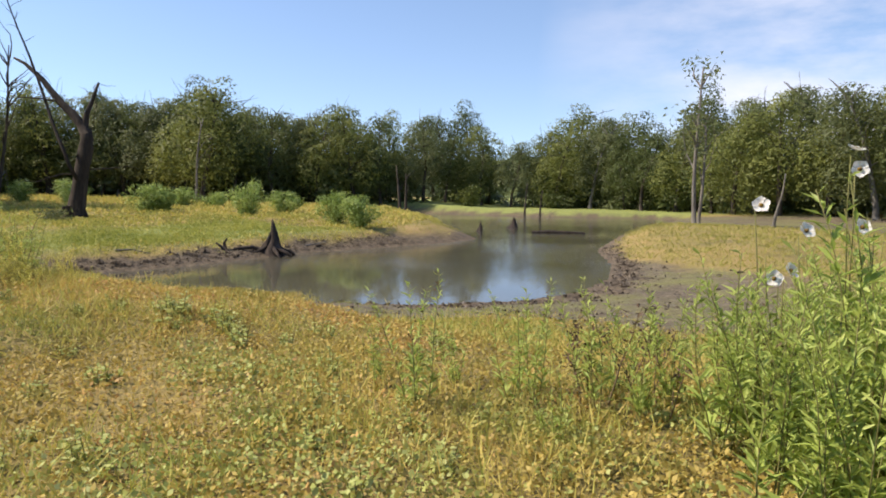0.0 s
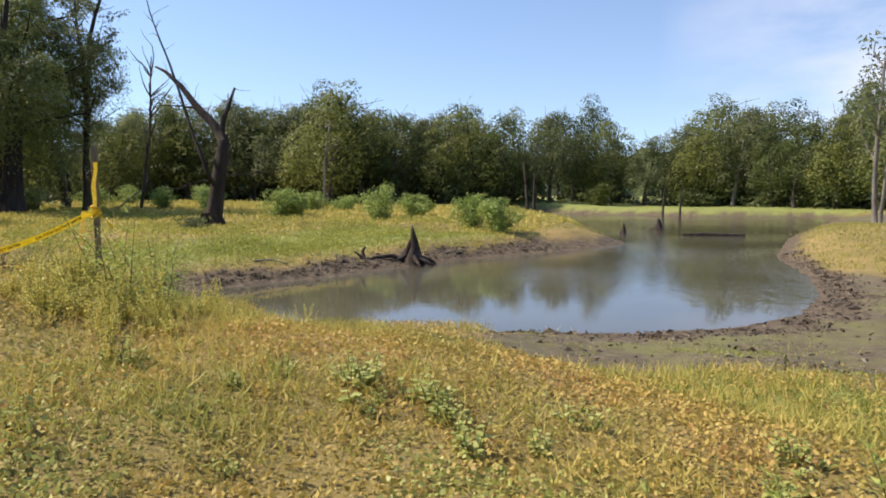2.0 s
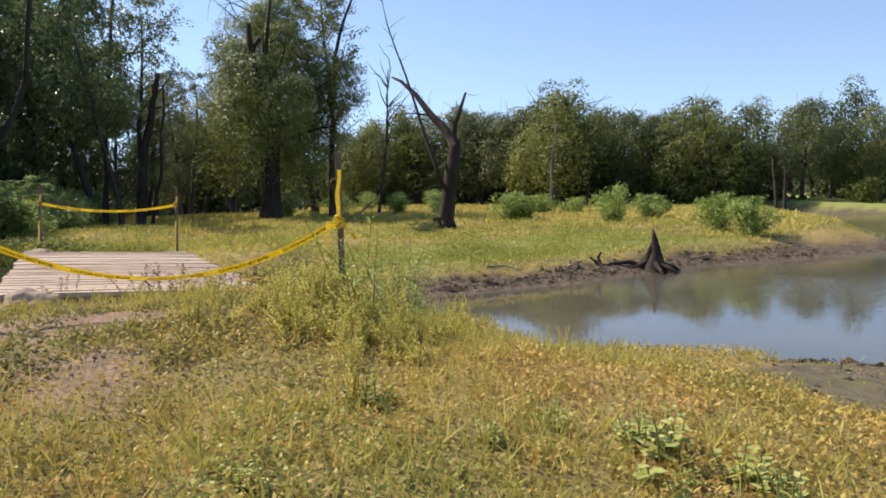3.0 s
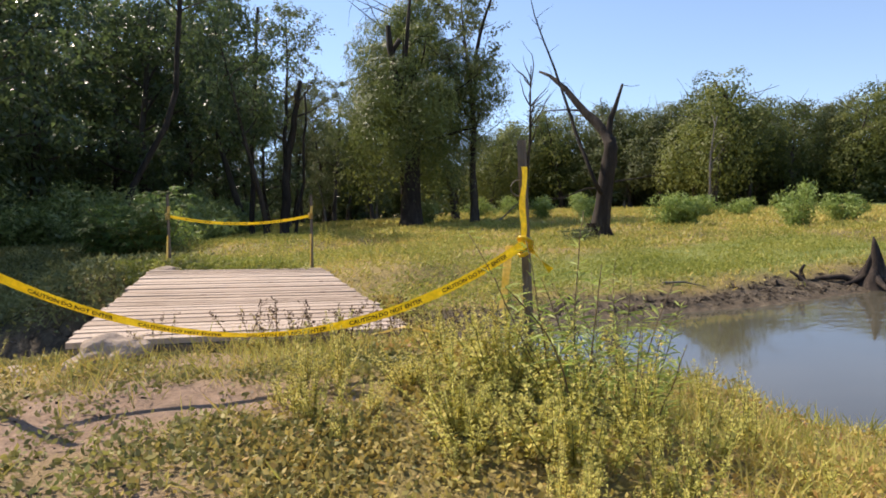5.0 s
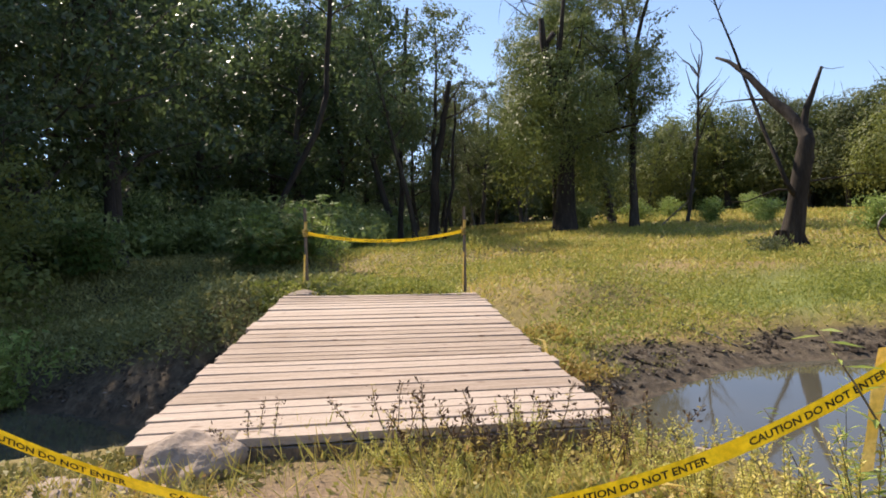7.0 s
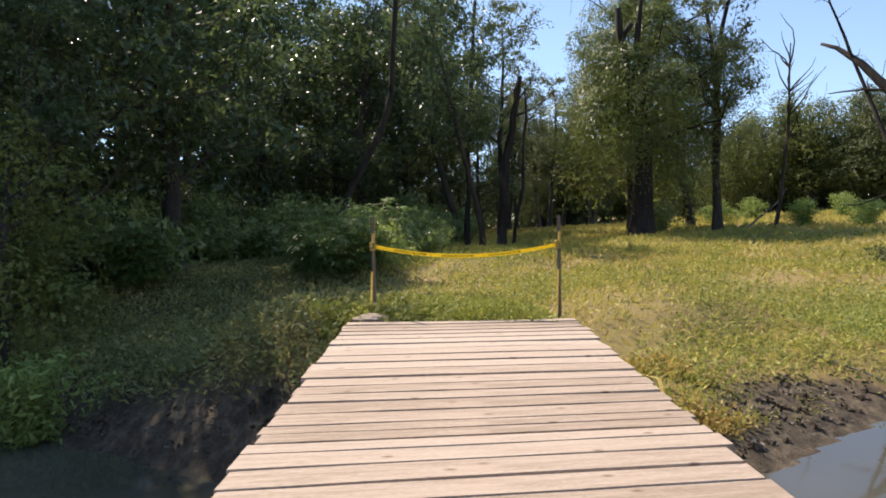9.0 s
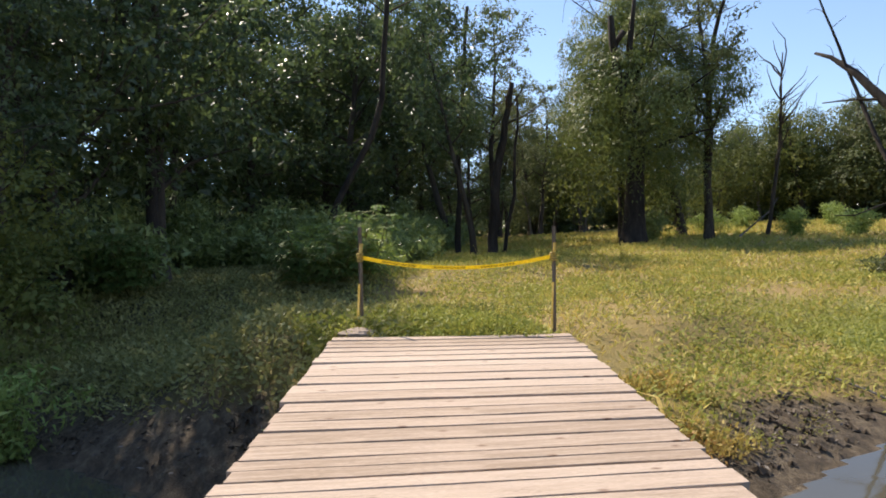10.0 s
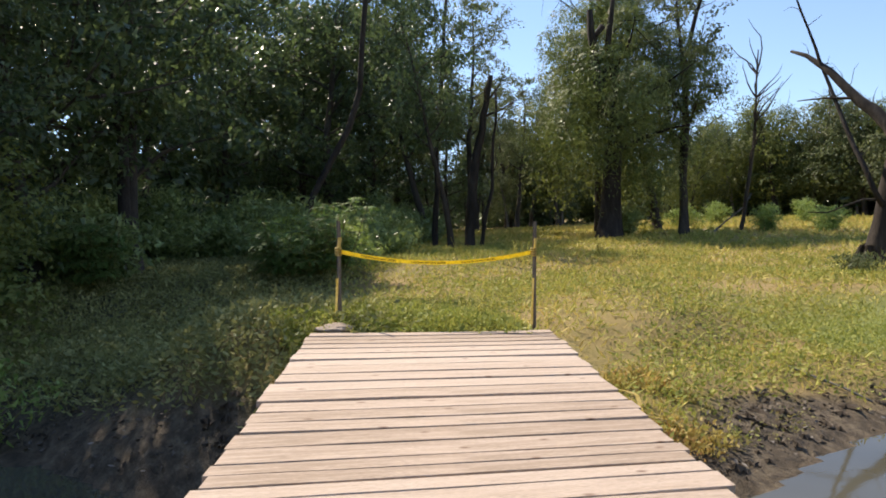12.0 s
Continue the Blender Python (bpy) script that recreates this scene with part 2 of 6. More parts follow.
def ground_material():
    m = bpy.data.materials.new("ground_soil")
    m.use_nodes = True
    nt = m.node_tree
    bsdf = nt.nodes["Principled BSDF"]
    pos = nt.nodes.new("ShaderNodeNewGeometry").outputs["Position"]

    def attr(n):
        a = nt.nodes.new("ShaderNodeAttribute")
        a.attribute_name = n
        return a.outputs["Fac"]

    n1, n2, n3 = noise_node(nt, 0.35, 5, 0.6, pos), noise_node(nt, 5, 6, 0.65, pos), noise_node(nt, 35, 4, 0.7, pos)
    turf = ramp_node(nt, [(0.3, (0.17, 0.14, 0.045)), (0.5, (0.30, 0.23, 0.07)), (0.7, (0.38, 0.26, 0.10))])
    nt.links.new(n1.outputs["Fac"], turf.inputs["Fac"])
    lush = ramp_node(nt, [(0.3, (0.17, 0.22, 0.05)), (0.7, (0.32, 0.34, 0.09))])
    nt.links.new(n2.outputs["Fac"], lush.inputs["Fac"])
    mud = ramp_node(nt, [(0.32, (0.045, 0.033, 0.019)), (0.5, (0.115, 0.084, 0.05)), (0.68, (0.22, 0.17, 0.105))])
    nt.links.new(n2.outputs["Fac"], mud.inputs["Fac"])
    flat = ramp_node(nt, [(0.35, (0.085, 0.066, 0.042)), (0.55, (0.16, 0.128, 0.082)), (0.7, (0.24, 0.19, 0.13))])
    nt.links.new(n2.outputs["Fac"], flat.inputs["Fac"])
    dirt = ramp_node(nt, [(0.3, (0.20, 0.13, 0.08)), (0.55, (0.34, 0.225, 0.15)), (0.75, (0.45, 0.31, 0.22))])
    nt.links.new(n2.outputs["Fac"], dirt.inputs["Fac"])
    # dark ground colour that paints in the shade of the west wood
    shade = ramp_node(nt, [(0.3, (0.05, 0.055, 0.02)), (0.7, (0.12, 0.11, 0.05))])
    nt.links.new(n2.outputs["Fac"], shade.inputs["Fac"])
    green = ramp_node(nt, [(0.44, (0, 0, 0)), (0.62, (0.85, 0.85, 0.85))])
    n4 = noise_node(nt, 0.55, 6, 0.65, pos)
    nt.links.new(n4.outputs["Fac"], green.inputs["Fac"])
    slime = mix_node(nt, flat.outputs["Color"], (0.20, 0.20, 0.06), green.outputs["Color"])
    col = mix_node(nt, turf.outputs["Color"], lush.outputs["Color"], attr("lush"))
    col = mix_node(nt, col, shade.outputs["Color"], attr("wood_shade"))
    col = mix_node(nt, col, dirt.outputs["Color"], attr("dirt"))
    col = mix_node(nt, col, slime, attr("flat"))
    col = mix_node(nt, col, mud.outputs["Color"], attr("mud"))
    fr = ramp_node(nt, [(0.3, (0.65, 0.65, 0.65)), (0.7, (1.2, 1.2, 1.2))])
    nt.links.new(n3.outputs["Fac"], fr.inputs["Fac"])
    col = mix_node(nt, col, fr.outputs["Color"], 1.0, "MULTIPLY")
    nt.links.new(col, bsdf.inputs["Base Color"])
    bsdf.inputs["Roughness"].default_value = 0.9
    bp = nt.nodes.new("ShaderNodeBump")
    bp.inputs["Strength"].default_value, bp.inputs["Distance"].default_value = 0.8, 0.05
    add = nt.nodes.new("ShaderNodeMath")
    nt.links.new(n2.outputs["Fac"], add.inputs[0])
    nt.links.new(n3.outputs["Fac"], add.inputs[1])
    nt.links.new(add.outputs[0], bp.inputs["Height"])
    nt.links.new(bp.outputs["Normal"], bsdf.inputs["Normal"])
    return m


def water_material():
    m = bpy.data.materials.new("pond_water")
    m.use_nodes = True
    nt = m.node_tree
    bsdf = nt.nodes["Principled BSDF"]
    pos = nt.nodes.new("ShaderNodeNewGeometry").outputs["Position"]
    n1 = noise_node(nt, 0.25, 3, 0.5, pos)
    c = ramp_node(nt, [(0.35, (0.075, 0.07, 0.05)), (0.65, (0.11, 0.103, 0.075))])
    nt.links.new(n1.outputs["Fac"], c.inputs["Fac"])
    nt.links.new(c.outputs["Color"], bsdf.inputs["Base Color"])
    bsdf.inputs["Roughness"].default_value = 0.04
    bsdf.inputs["IOR"].default_value = 1.33
    bsdf.inputs["Specular IOR Level"].default_value = 0.8
    mp = nt.nodes.new("ShaderNodeMapping")
    mp.inputs["Scale"].default_value = (1.0, 0.55, 1.0)
    nt.links.new(pos, mp.inputs["Vector"])
    rip = noise_node(nt, 5.5, 3, 0.55, mp.outputs["Vector"])
    calm = noise_node(nt, 0.12, 2, 0.5, pos)
    cr = nt.nodes.new("ShaderNodeMapRange")
    cr.inputs["From Min"].default_value, cr.inputs["From Max"].default_value = 0.42, 0.6
    cr.inputs["To Min"].default_value, cr.inputs["To Max"].default_value = 0.35, 0.95
    nt.links.new(calm.outputs["Fac"], cr.inputs["Value"])
    bp = nt.nodes.new("ShaderNodeBump")
    bp.inputs["Distance"].default_value = 0.03
    sep = nt.nodes.new("ShaderNodeSeparateXYZ")
    nt.links.new(pos, sep.inputs[0])
    open_water = nt.nodes.new("ShaderNodeMapRange")
    open_water.inputs["From Min"].default_value, open_water.inputs["From Max"].default_value = 17.0, 25.0
    open_water.inputs["To Min"].default_value = 0.05
    nt.links.new(sep.outputs["Y"], open_water.inputs["Value"])
    both = nt.nodes.new("ShaderNodeMath")
    both.operation = "MULTIPLY"
    nt.links.new(cr.outputs["Result"], both.inputs[0])
    nt.links.new(open_water.outputs["Result"], both.inputs[1])
    nt.links.new(both.outputs[0], bp.inputs["Strength"])
    nt.links.new(rip.outputs["Fac"], bp.inputs["Height"])
    nt.links.new(bp.outputs["Normal"], bsdf.inputs["Normal"])
    return m


# ---- mesh helpers ----
class Shape:
    """Vertices and faces, of four corners or three, gathered from many small pieces."""

    def __init__(self):
        self.v, self.f, self.t, self.n = [], [], [], 0

    def add(self, v, f, corners=4):
        v = np.asarray(v, float).reshape(-1, 3)
        (self.f if corners == 4 else self.t).append(np.asarray(f, int).reshape(-1, corners) + self.n)
        self.v.append(v)
        self.n += len(v)
        return self

    def mesh(self, name, material, smooth=True):
        me = bpy.data.meshes.new(name)
        v = np.concatenate(self.v)
        f = np.concatenate(self.f) if self.f else np.zeros((0, 4), int)
        t = np.concatenate(self.t) if self.t else np.zeros((0, 3), int)
        me.vertices.add(len(v))
        me.vertices.foreach_set("co", v.ravel())
        me.loops.add(f.size + t.size)
        me.loops.foreach_set("vertex_index", np.concatenate([f.ravel(), t.ravel()]))
        me.polygons.add(len(f) + len(t))
        me.polygons.foreach_set("loop_start", np.concatenate([np.arange(0, f.size, 4), f.size + np.arange(0, t.size, 3)]))
        me.polygons.foreach_set("use_smooth", np.full(len(f) + len(t), smooth))
        me.materials.append(material)
        me.update(calc_edges=True)
        me.validate()
        return me


def part(name, shape, material, parent=None, label="", smooth=True):
    """Links a Shape or a bmesh as one mesh object under a thing or a part."""
    if isinstance(shape, Shape):
        me = shape.mesh(name, material, smooth)
    else:
        me = bpy.data.meshes.new(name)
        shape.to_mesh(me)
        shape.free()
        me.materials.append(material)
        for p in me.polygons:
            p.use_smooth = smooth
    ob = new(name, me)
    if parent:
        ob.parent = parent
    return tagged(ob, label)


def thing(name, place, label, category, group=""):
    e = new(name)
    e.matrix_basis = place if isinstance(place, Matrix) else Matrix.Translation(place)
    return tagged(e, label, category, group)


def tube(shape, pts, radii, sides=7, rng=None, rough=0.0):
    """A tapered limb along a line of points, closed at its ends."""
    pts = np.asarray(pts, float)
    radii = np.broadcast_to(np.asarray(radii, float), (len(pts),))
    d = np.gradient(pts, axis=0)
    d /= np.linalg.norm(d, axis=1, keepdims=True) + 1e-9
    ref = np.array([0.31, 0.95, 0.07]) if abs(d[:, 2]).mean() > 0.6 else np.array([0.05, 0.1, 1.0])
    a = np.cross(d, ref)
    a /= np.linalg.norm(a, axis=1, keepdims=True) + 1e-9
    b = np.cross(d, a)
    ang = np.linspace(0, 2 * np.pi, sides, endpoint=False)
    r = radii[:, None] * np.ones(sides)
    if rng is not None and rough:
        r = r * (1 + rough * rng.normal(size=r.shape))
    v = pts[:, None] + r[..., None] * (np.cos(ang)[None, :, None] * a[:, None] + np.sin(ang)[None, :, None] * b[:, None])
    n = len(pts)
    i, j = np.meshgrid(np.arange(n - 1), np.arange(sides), indexing="ij")
    k = (j + 1) % sides
    f = np.stack([i * sides + j, i * sides + k, (i + 1) * sides + k, (i + 1) * sides + j], -1).reshape(-1, 4)
    caps = []
    for base in (0, (n - 1) * sides):
        for q in range(1, sides - 2, 2):
            caps.append([base, base + q, base + q + 1, base + q + 2])
    shape.add(v.reshape(-1, 3), np.concatenate([f, np.array(caps, int).reshape(-1, 4)]))


def blades(shape, base, along, side, length, width, bend=0.0):
    """Flat pointed leaves: four corners each."""
    base = np.asarray(base, float)
    length, width = np.broadcast_to(length, len(base))[:, None], np.broadcast_to(width, len(base))[:, None]
    mid = base + along * length * 0.45
    tip = base + along * length
    if bend:
        tip = tip - np.array([0, 0, 1.0]) * length * bend
    v = np.stack([base, mid + side * width * 0.5, tip, mid - side * width * 0.5], 1)
    n = len(base)
    shape.add(v.reshape(-1, 3), np.arange(4 * n).reshape(n, 4))


def unit(v):
    return v / (np.linalg.norm(v, axis=-1, keepdims=True) + 1e-9)


def sprig(shape, rng, centres, spread, length, width, droop=0.3, up=0.0, loose=0.75):
    """Leaves on the outside of rounded clumps, most of them facing outwards."""
    n = len(centres)
    out = unit(rng.normal(size=(n, 3)))
    base = centres + out * spread * rng.uniform(0.75, 1.75, (n, 1))
    face = unit(out + rng.normal(size=(n, 3)) * loose * 0.6 + np.array([0, 0, 0.25]))
    along = unit(rng.normal(size=(n, 3)) + np.array([0, 0, up - droop]))
    along = unit(along - face * (along * face).sum(1, keepdims=True))
    side = unit(np.cross(along, face))
    k = rng.uniform(0.6, 1.3, n)[:, None]
    v = np.stack([base - side * width * k * 0.5, base + side * width * k * 0.5, base + along * length * k], 1)
    shape.add(v.reshape(-1, 3), np.arange(3 * n).reshape(n, 3), 3)


# ---- the lie of the land ----
WATER = -1.0
SHORE = np.array([(-26, -14), (-18, -5), (-13, 0.2), (-10.8, 3.2), (-9.9, 6.0), (-9.4, 8.2), (-8.8, 9.2), (-7.2, 9.9), (-5.9, 10.8), (-4.3, 12.2), (-2.8, 13.6),
                  (-1.4, 14.1), (0.6, 15.5), (1.7, 17.3), (2.25, 20), (2.3, 23.5), (1.6, 30), (1.75, 32.2), (2.4, 40), (4.2, 50), (5.6, 58), (7, 63),
                  (4.6, 66.5), (-4.7, 66), (-11, 69), (-20, 73), (-26, 76), (-24, 70), (-16.5, 61), (-11.5, 50), (-7.5, 42), (-4.5, 34.2), (-6.2, 29.8), (-8.7, 25.6),
                  (-9.5, 22.9), (-10.3, 19.6), (-11.6, 17), (-12.5, 15.3), (-12.6, 14.2), (-12.3, 12.8), (-11.9, 11.6), (-12.7, 9.4), (-14, 7.0), (-15.1, 5.8),
                  (-16.6, 4.9), (-18.6, 3.6), (-23, 0.5), (-29, -6)], float)
LAND = np.array([(2.65, 0.3, -0.06), (0.1, 5.7, -0.07), (-1, 5.1, 0.0), (-1.8, 6.5, 0.08), (-3, 5.9, 0.27), (-6.2, 5.4, 0.53), (-6.2, 7.0, 0.55), (-0.8, 4.4, 0.01), (-8.0, 6.0, 0.45),
                 (-7.7, 8.0, 0.20), (-0.5, 10.8, -0.56), (1.6, 9.5, -0.45), (-4.2, 10.2, -0.3), (-6.1, 8.9, -0.02), (4.1, 10.7, -0.6), (6.6, 19, -0.62), (4.4, 20.4, -0.68), (5, 26, -0.35),
                 (6, 35, -0.35), (15, 42, -0.6), (9, 50, -0.65), (9, 36, -0.42), (-14.4, 14.8, -0.52), (-13.6, 11.9, -0.40), (-14.9, 9.4, 0.46), (-15.8, 8.2, 0.62), (-21, 26.7, -0.1), (-38.6, 29.9, 0.3), (-9, 30, -0.35),
                 (-16, 33, 0.0), (-23, 33.8, 0.15), (-10, 21, -0.5), (-30, 14, 0.5), (-20, 5, -0.3), (-30, 4, 0.5), (-40, 0, 0.8), (-44, 40, 0.4), (-60, 60, 0.5), (-30, 84, 0.1), (0, 80, -0.5),
                 (10, 72, -0.5), (20, 60, -0.3), (40, 40, 0.1), (-20, -12, 0.5), (-9, 0, 0.5), (0, -12, 0.0), (20, 0, 0.0), (20, 20, -0.3), (-6.5, 3.0, 0.55), (-70, 20, 0.6), (3, 12.5, -0.72), (3.5, 16, -0.8), (6, 15, -0.66), (-18, 14, 0.1), (-22, 18, 0.1)], float)


def shore_distance(x, y):
    """Metres from the water's edge, minus over the water."""
    x, y = np.asarray(x, float), np.asarray(y, float)
    best, inside = np.full(x.shape, 1e9), np.zeros(x.shape, bool)
    for (ax, ay), (bx, by) in zip(SHORE, np.roll(SHORE, -1, 0)):
        ex, ey = bx - ax, by - ay
        t = np.clip(((x - ax) * ex + (y - ay) * ey) / (ex * ex + ey * ey), 0, 1)
        best = np.minimum(best, np.hypot(x - ax - t * ex, y - ay - t * ey))
        cross = ((ay > y) != (by > y)) & (x < (bx - ax) * (y - ay) / (by - ay + 1e-12) + ax)
        inside ^= cross
    return np.where(inside, -best, best)


def smooth(x):
    x = np.clip(x, 0, 1)
    return x * x * (3 - 2 * x)


def wave(x, y, s, seed=0.0):
    """A cheap rolling noise between about -1 and 1."""
    return (np.sin(x * 1.7 / s + 1.3 * np.sin(y * 1.1 / s + seed)) + np.sin(y * 1.9 / s + 1.7 * np.sin(x * 1.3 / s + 2 * seed)) + 0.6 * np.sin((x + y) * 3.1 / s + seed)) / 2.6


def height(x, y):
    x, y = np.asarray(x, float), np.asarray(y, float)
    d = shore_distance(x, y)
    num, den = np.zeros(x.shape), np.zeros(x.shape)
    for lx, ly, lz in LAND:
        w = 1.0 / ((x - lx) ** 2 + (y - ly) ** 2 + 0.6) ** 2
        num += w * lz
        den += w
    base = num / den
    wide = 2.0 + 3.0 * smooth((x + 4.0) / 4.0) * (1 - smooth((y - 22) / 12))
    wide = wide - 1.1 * smooth((x + 10.6) / 0.8) * smooth((-4.0 - x) / 2.0) * (1 - smooth((y - 9.5) / 3))
    rise = np.sqrt(np.clip(d / wide, 0, 1)) * 0.5 + smooth(d / wide) * 0.5
    z = np.where(d > 0, WATER + (base - WATER) * rise, WATER - 0.45 * smooth(-d / 3))
    lump = 0.03 * wave(x, y, 0.7) + 0.02 * wave(x, y, 0.31, 2.0)
    return z + np.where(d > 0, lump * smooth(d / 1.5), 0)


def zones(x, y):
    """How muddy, lush, bare, slimy and darkened for the wood's shade the ground is, each from 0 to 1."""
    d = shore_distance(x, y)
    jig = 0.35 * wave(x, y, 0.9, 1.0) + 0.2 * wave(x, y, 0.35, 3.0)
    near_right = (x > -2.6) & (y < 24) & (x < 12)
    west = (x < -12) & (y < 10.5)
    mw = np.where(near_right, 0.6, np.where((x < -3) & (y < 13) & (x > -11), 0.35, 0.7))
    mw = np.where(y > 34, 0.5, mw)
    mw = np.where((x > 1) & (y > 22), 0.3, mw)
    mw = np.where(west, 0.85, mw)
    mud = 1 - smooth((d + jig - mw) / 0.6)
    flat = np.where(near_right, 1 - smooth((y * -0.9 + 9.6 + 0.10 * x + jig * 1.5) / 0.9 + 0.0), 0) * (1 - smooth((x - 5.0 - 0.0 * y) / 4.0)) * (y > 8.5) * (1 - smooth((y - 24.0 + 1.5 * (x - 2) + 2.5 * jig) / 3.0))
    lush = smooth((3.4 - np.abs(d - 4.4 + jig)) / 1.6) * ((x < -7) & (y > 16.5) & (y < 30)) * smooth((x + 19) / 4)
    lush = np.maximum(lush, near_right * smooth(1.3 - np.abs(y - 9.0 - jig)) * (x > 0))
    lush = np.maximum(lush, smooth((y - 60) / 6) * (x > -32) * (x < 16))
    dirt = smooth(1.4 - np.hypot((x + 6.5) / 1.15, y - 5.3) + jig) + 0.8 * smooth(1.15 - np.hypot((x + 7.7) / 0.8, (y - 6.1)) + jig)
    dirt = np.maximum(dirt, 0.85 * smooth(1.25 - np.hypot((x + 4.9) / 1.3, (y - 4.7) / 0.75) + jig))
    # painted shade: follows the edge of the west wood's shadow on the ground
    wood_shade = smooth((-15.5 - x) / 2) * smooth(((-16 - x) * 0.47 + 7.6 - y + jig) / 2.0)
    back = smooth((y + 1.4 * x + jig * 3 - 56) / 1.6) * (x > 4) * (1 - smooth((y - 58) / 3)) * (1 - smooth((x - 30) / 4))
    flat = np.maximum(flat, back)
    return np.clip(mud, 0, 1), np.clip(lush, 0, 1), np.clip(dirt, 0, 1), np.clip(flat, 0, 1), np.clip(wood_shade, 0, 1)


def spaced(lo, hi, core_lo, core_hi, step, mid_lo, mid_hi, mid_step, coarse):
    a = np.concatenate([np.linspace(lo, mid_lo, coarse), np.arange(mid_lo, core_lo, mid_step), np.arange(core_lo, core_hi, step), np.arange(core_hi, mid_hi, mid_step), np.linspace(mid_hi, hi, coarse)])
    return np.unique(a.round(4))


def build_ground():
    gx = spaced(-900, 900, -17, 6.5, 0.16, -80, 50, 1.0, 14)
    gy = spaced(-900, 900, 0, 26, 0.16, -30, 100, 1.0, 14)
    X, Y = np.meshgrid(gx, gy, indexing="ij")
    x, y = X.ravel(), Y.ravel()
    mud, lush, dirt, flat, wood_shade = zones(x, y)
    z = height(x, y)
    rng = np.random.default_rng(3)
    core = (x > -17) & (x < 6.5) & (y > 0) & (y < 26)
    z += core * mud * np.clip(rng.normal(size=x.size) * 0.016, -0.02, 0.05) * (shore_distance(x, y) > 0.1)
    n, m = len(gx), len(gy)
    i, j = np.meshgrid(np.arange(n - 1), np.arange(m - 1), indexing="ij")
    f = np.stack([i * m + j, (i + 1) * m + j, (i + 1) * m + j + 1, i * m + j + 1], -1).reshape(-1, 4)
    s = Shape().add(np.stack([x, y, z], 1), f)
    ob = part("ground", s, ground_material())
    for nm, val in (("mud", mud), ("lush", lush), ("dirt", dirt), ("flat", flat), ("wood_shade", wood_shade)):
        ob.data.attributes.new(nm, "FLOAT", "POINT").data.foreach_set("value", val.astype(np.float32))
    tagged(ob, "uneven grassy ground with muddy pond banks and bare dirt", "ground", kind="structure")


build_ground()
wx, wy = np.linspace(-60, 30, 10), np.linspace(-40, 100, 15)
WX, WY = np.meshgrid(wx, wy, indexing="ij")
wi, wj = np.meshgrid(np.arange(9), np.arange(14), indexing="ij")
pond = part("water", Shape().add(np.stack([WX.ravel(), WY.ravel(), np.full(WX.size, WATER)], 1),
                                 np.stack([wi * 15 + wj, (wi + 1) * 15 + wj, (wi + 1) * 15 + wj + 1, wi * 15 + wj + 1], -1).reshape(-1, 4)), water_material())
tagged(pond, "still murky pond water reflecting sky and trees", "water", kind="structure")


# ---- trees ----
def limb_line(rng, start, direction, length, steps=6, wander=0.18, lift=0.0):
    p, d, pts = np.array(start, float), unit(np.array(direction, float)), [np.array(start, float)]
    for _ in range(steps):
        d = unit(d + rng.normal(size=3) * wander + np.array([0, 0, lift]))
        p = p + d * length / steps
        pts.append(p.copy())
    return np.array(pts)


def billow(shape, rng, trunk, lobes, lobe_r, spread, crown_from, tall, leaves, leaf_len, leaf_wide, droop, hang):
    """A crown of rounded, drooping masses of leaves with gaps between them."""
    h = np.clip(crown_from + (1 - crown_from) * (np.arange(lobes) + rng.uniform(0, 1, lobes)) / lobes, 0, 0.98)
    a = np.arange(lobes) * 2.4 + rng.uniform(-0.6, 0.6, lobes)
    q = (h - crown_from) / (1 - crown_from)
    out = spread * np.sqrt(np.clip(1.02 - (1.75 * q - 0.62) ** 2, 0.03, 1)) * rng.uniform(0.45, 1.0, lobes)
    at = h * (len(trunk) - 1)
    mid = np.stack([np.interp(at, np.arange(len(trunk)), trunk[:, k]) for k in range(3)], 1)
    c = mid + np.stack([np.cos(a) * out, np.sin(a) * out, rng.normal(size=lobes) * 0.03 * tall], 1)
    r = lobe_r * rng.uniform(0.65, 1.25, lobes) * (1.15 - 0.35 * q)
    pick = rng.choice(lobes, leaves, p=r ** 2 / (r ** 2).sum())
    d = unit(rng.normal(size=(leaves, 3)) + np.array([0, 0, 0.35]))
    ragged = 1 + 0.16 * np.sin(d[:, 0] * 9 + pick) * np.sin(d[:, 1] * 8 + 2 * pick) + 0.1 * rng.normal(size=leaves)
    p = c[pick] + d * (r[pick] * ragged)[:, None] * np.array([1, 1, 0.85])
    if hang:
        low = rng.exponential(0.5 * hang, leaves) * (d[:, 2] < 0.5)
        p[:, 2] -= low * r[pick]
    face = unit(d + rng.normal(size=(leaves, 3)) * 0.32 + np.array([0, 0, 0.2]))
    along = unit(rng.normal(size=(leaves, 3)) + np.array([0, 0, -droop * 1.5]))
    along = unit(along - face * (along * face).sum(1, keepdims=True))
    side = unit(np.cross(along, face))
    k = rng.uniform(0.6, 1.35, leaves)[:, None]
    v = np.stack([p - side * leaf_wide * k * 0.5, p + side * leaf_wide * k * 0.5, p + along * leaf_len * k], 1)
    shape.add(v.reshape(-1, 3), np.arange(3 * leaves).reshape(leaves, 3), 3)


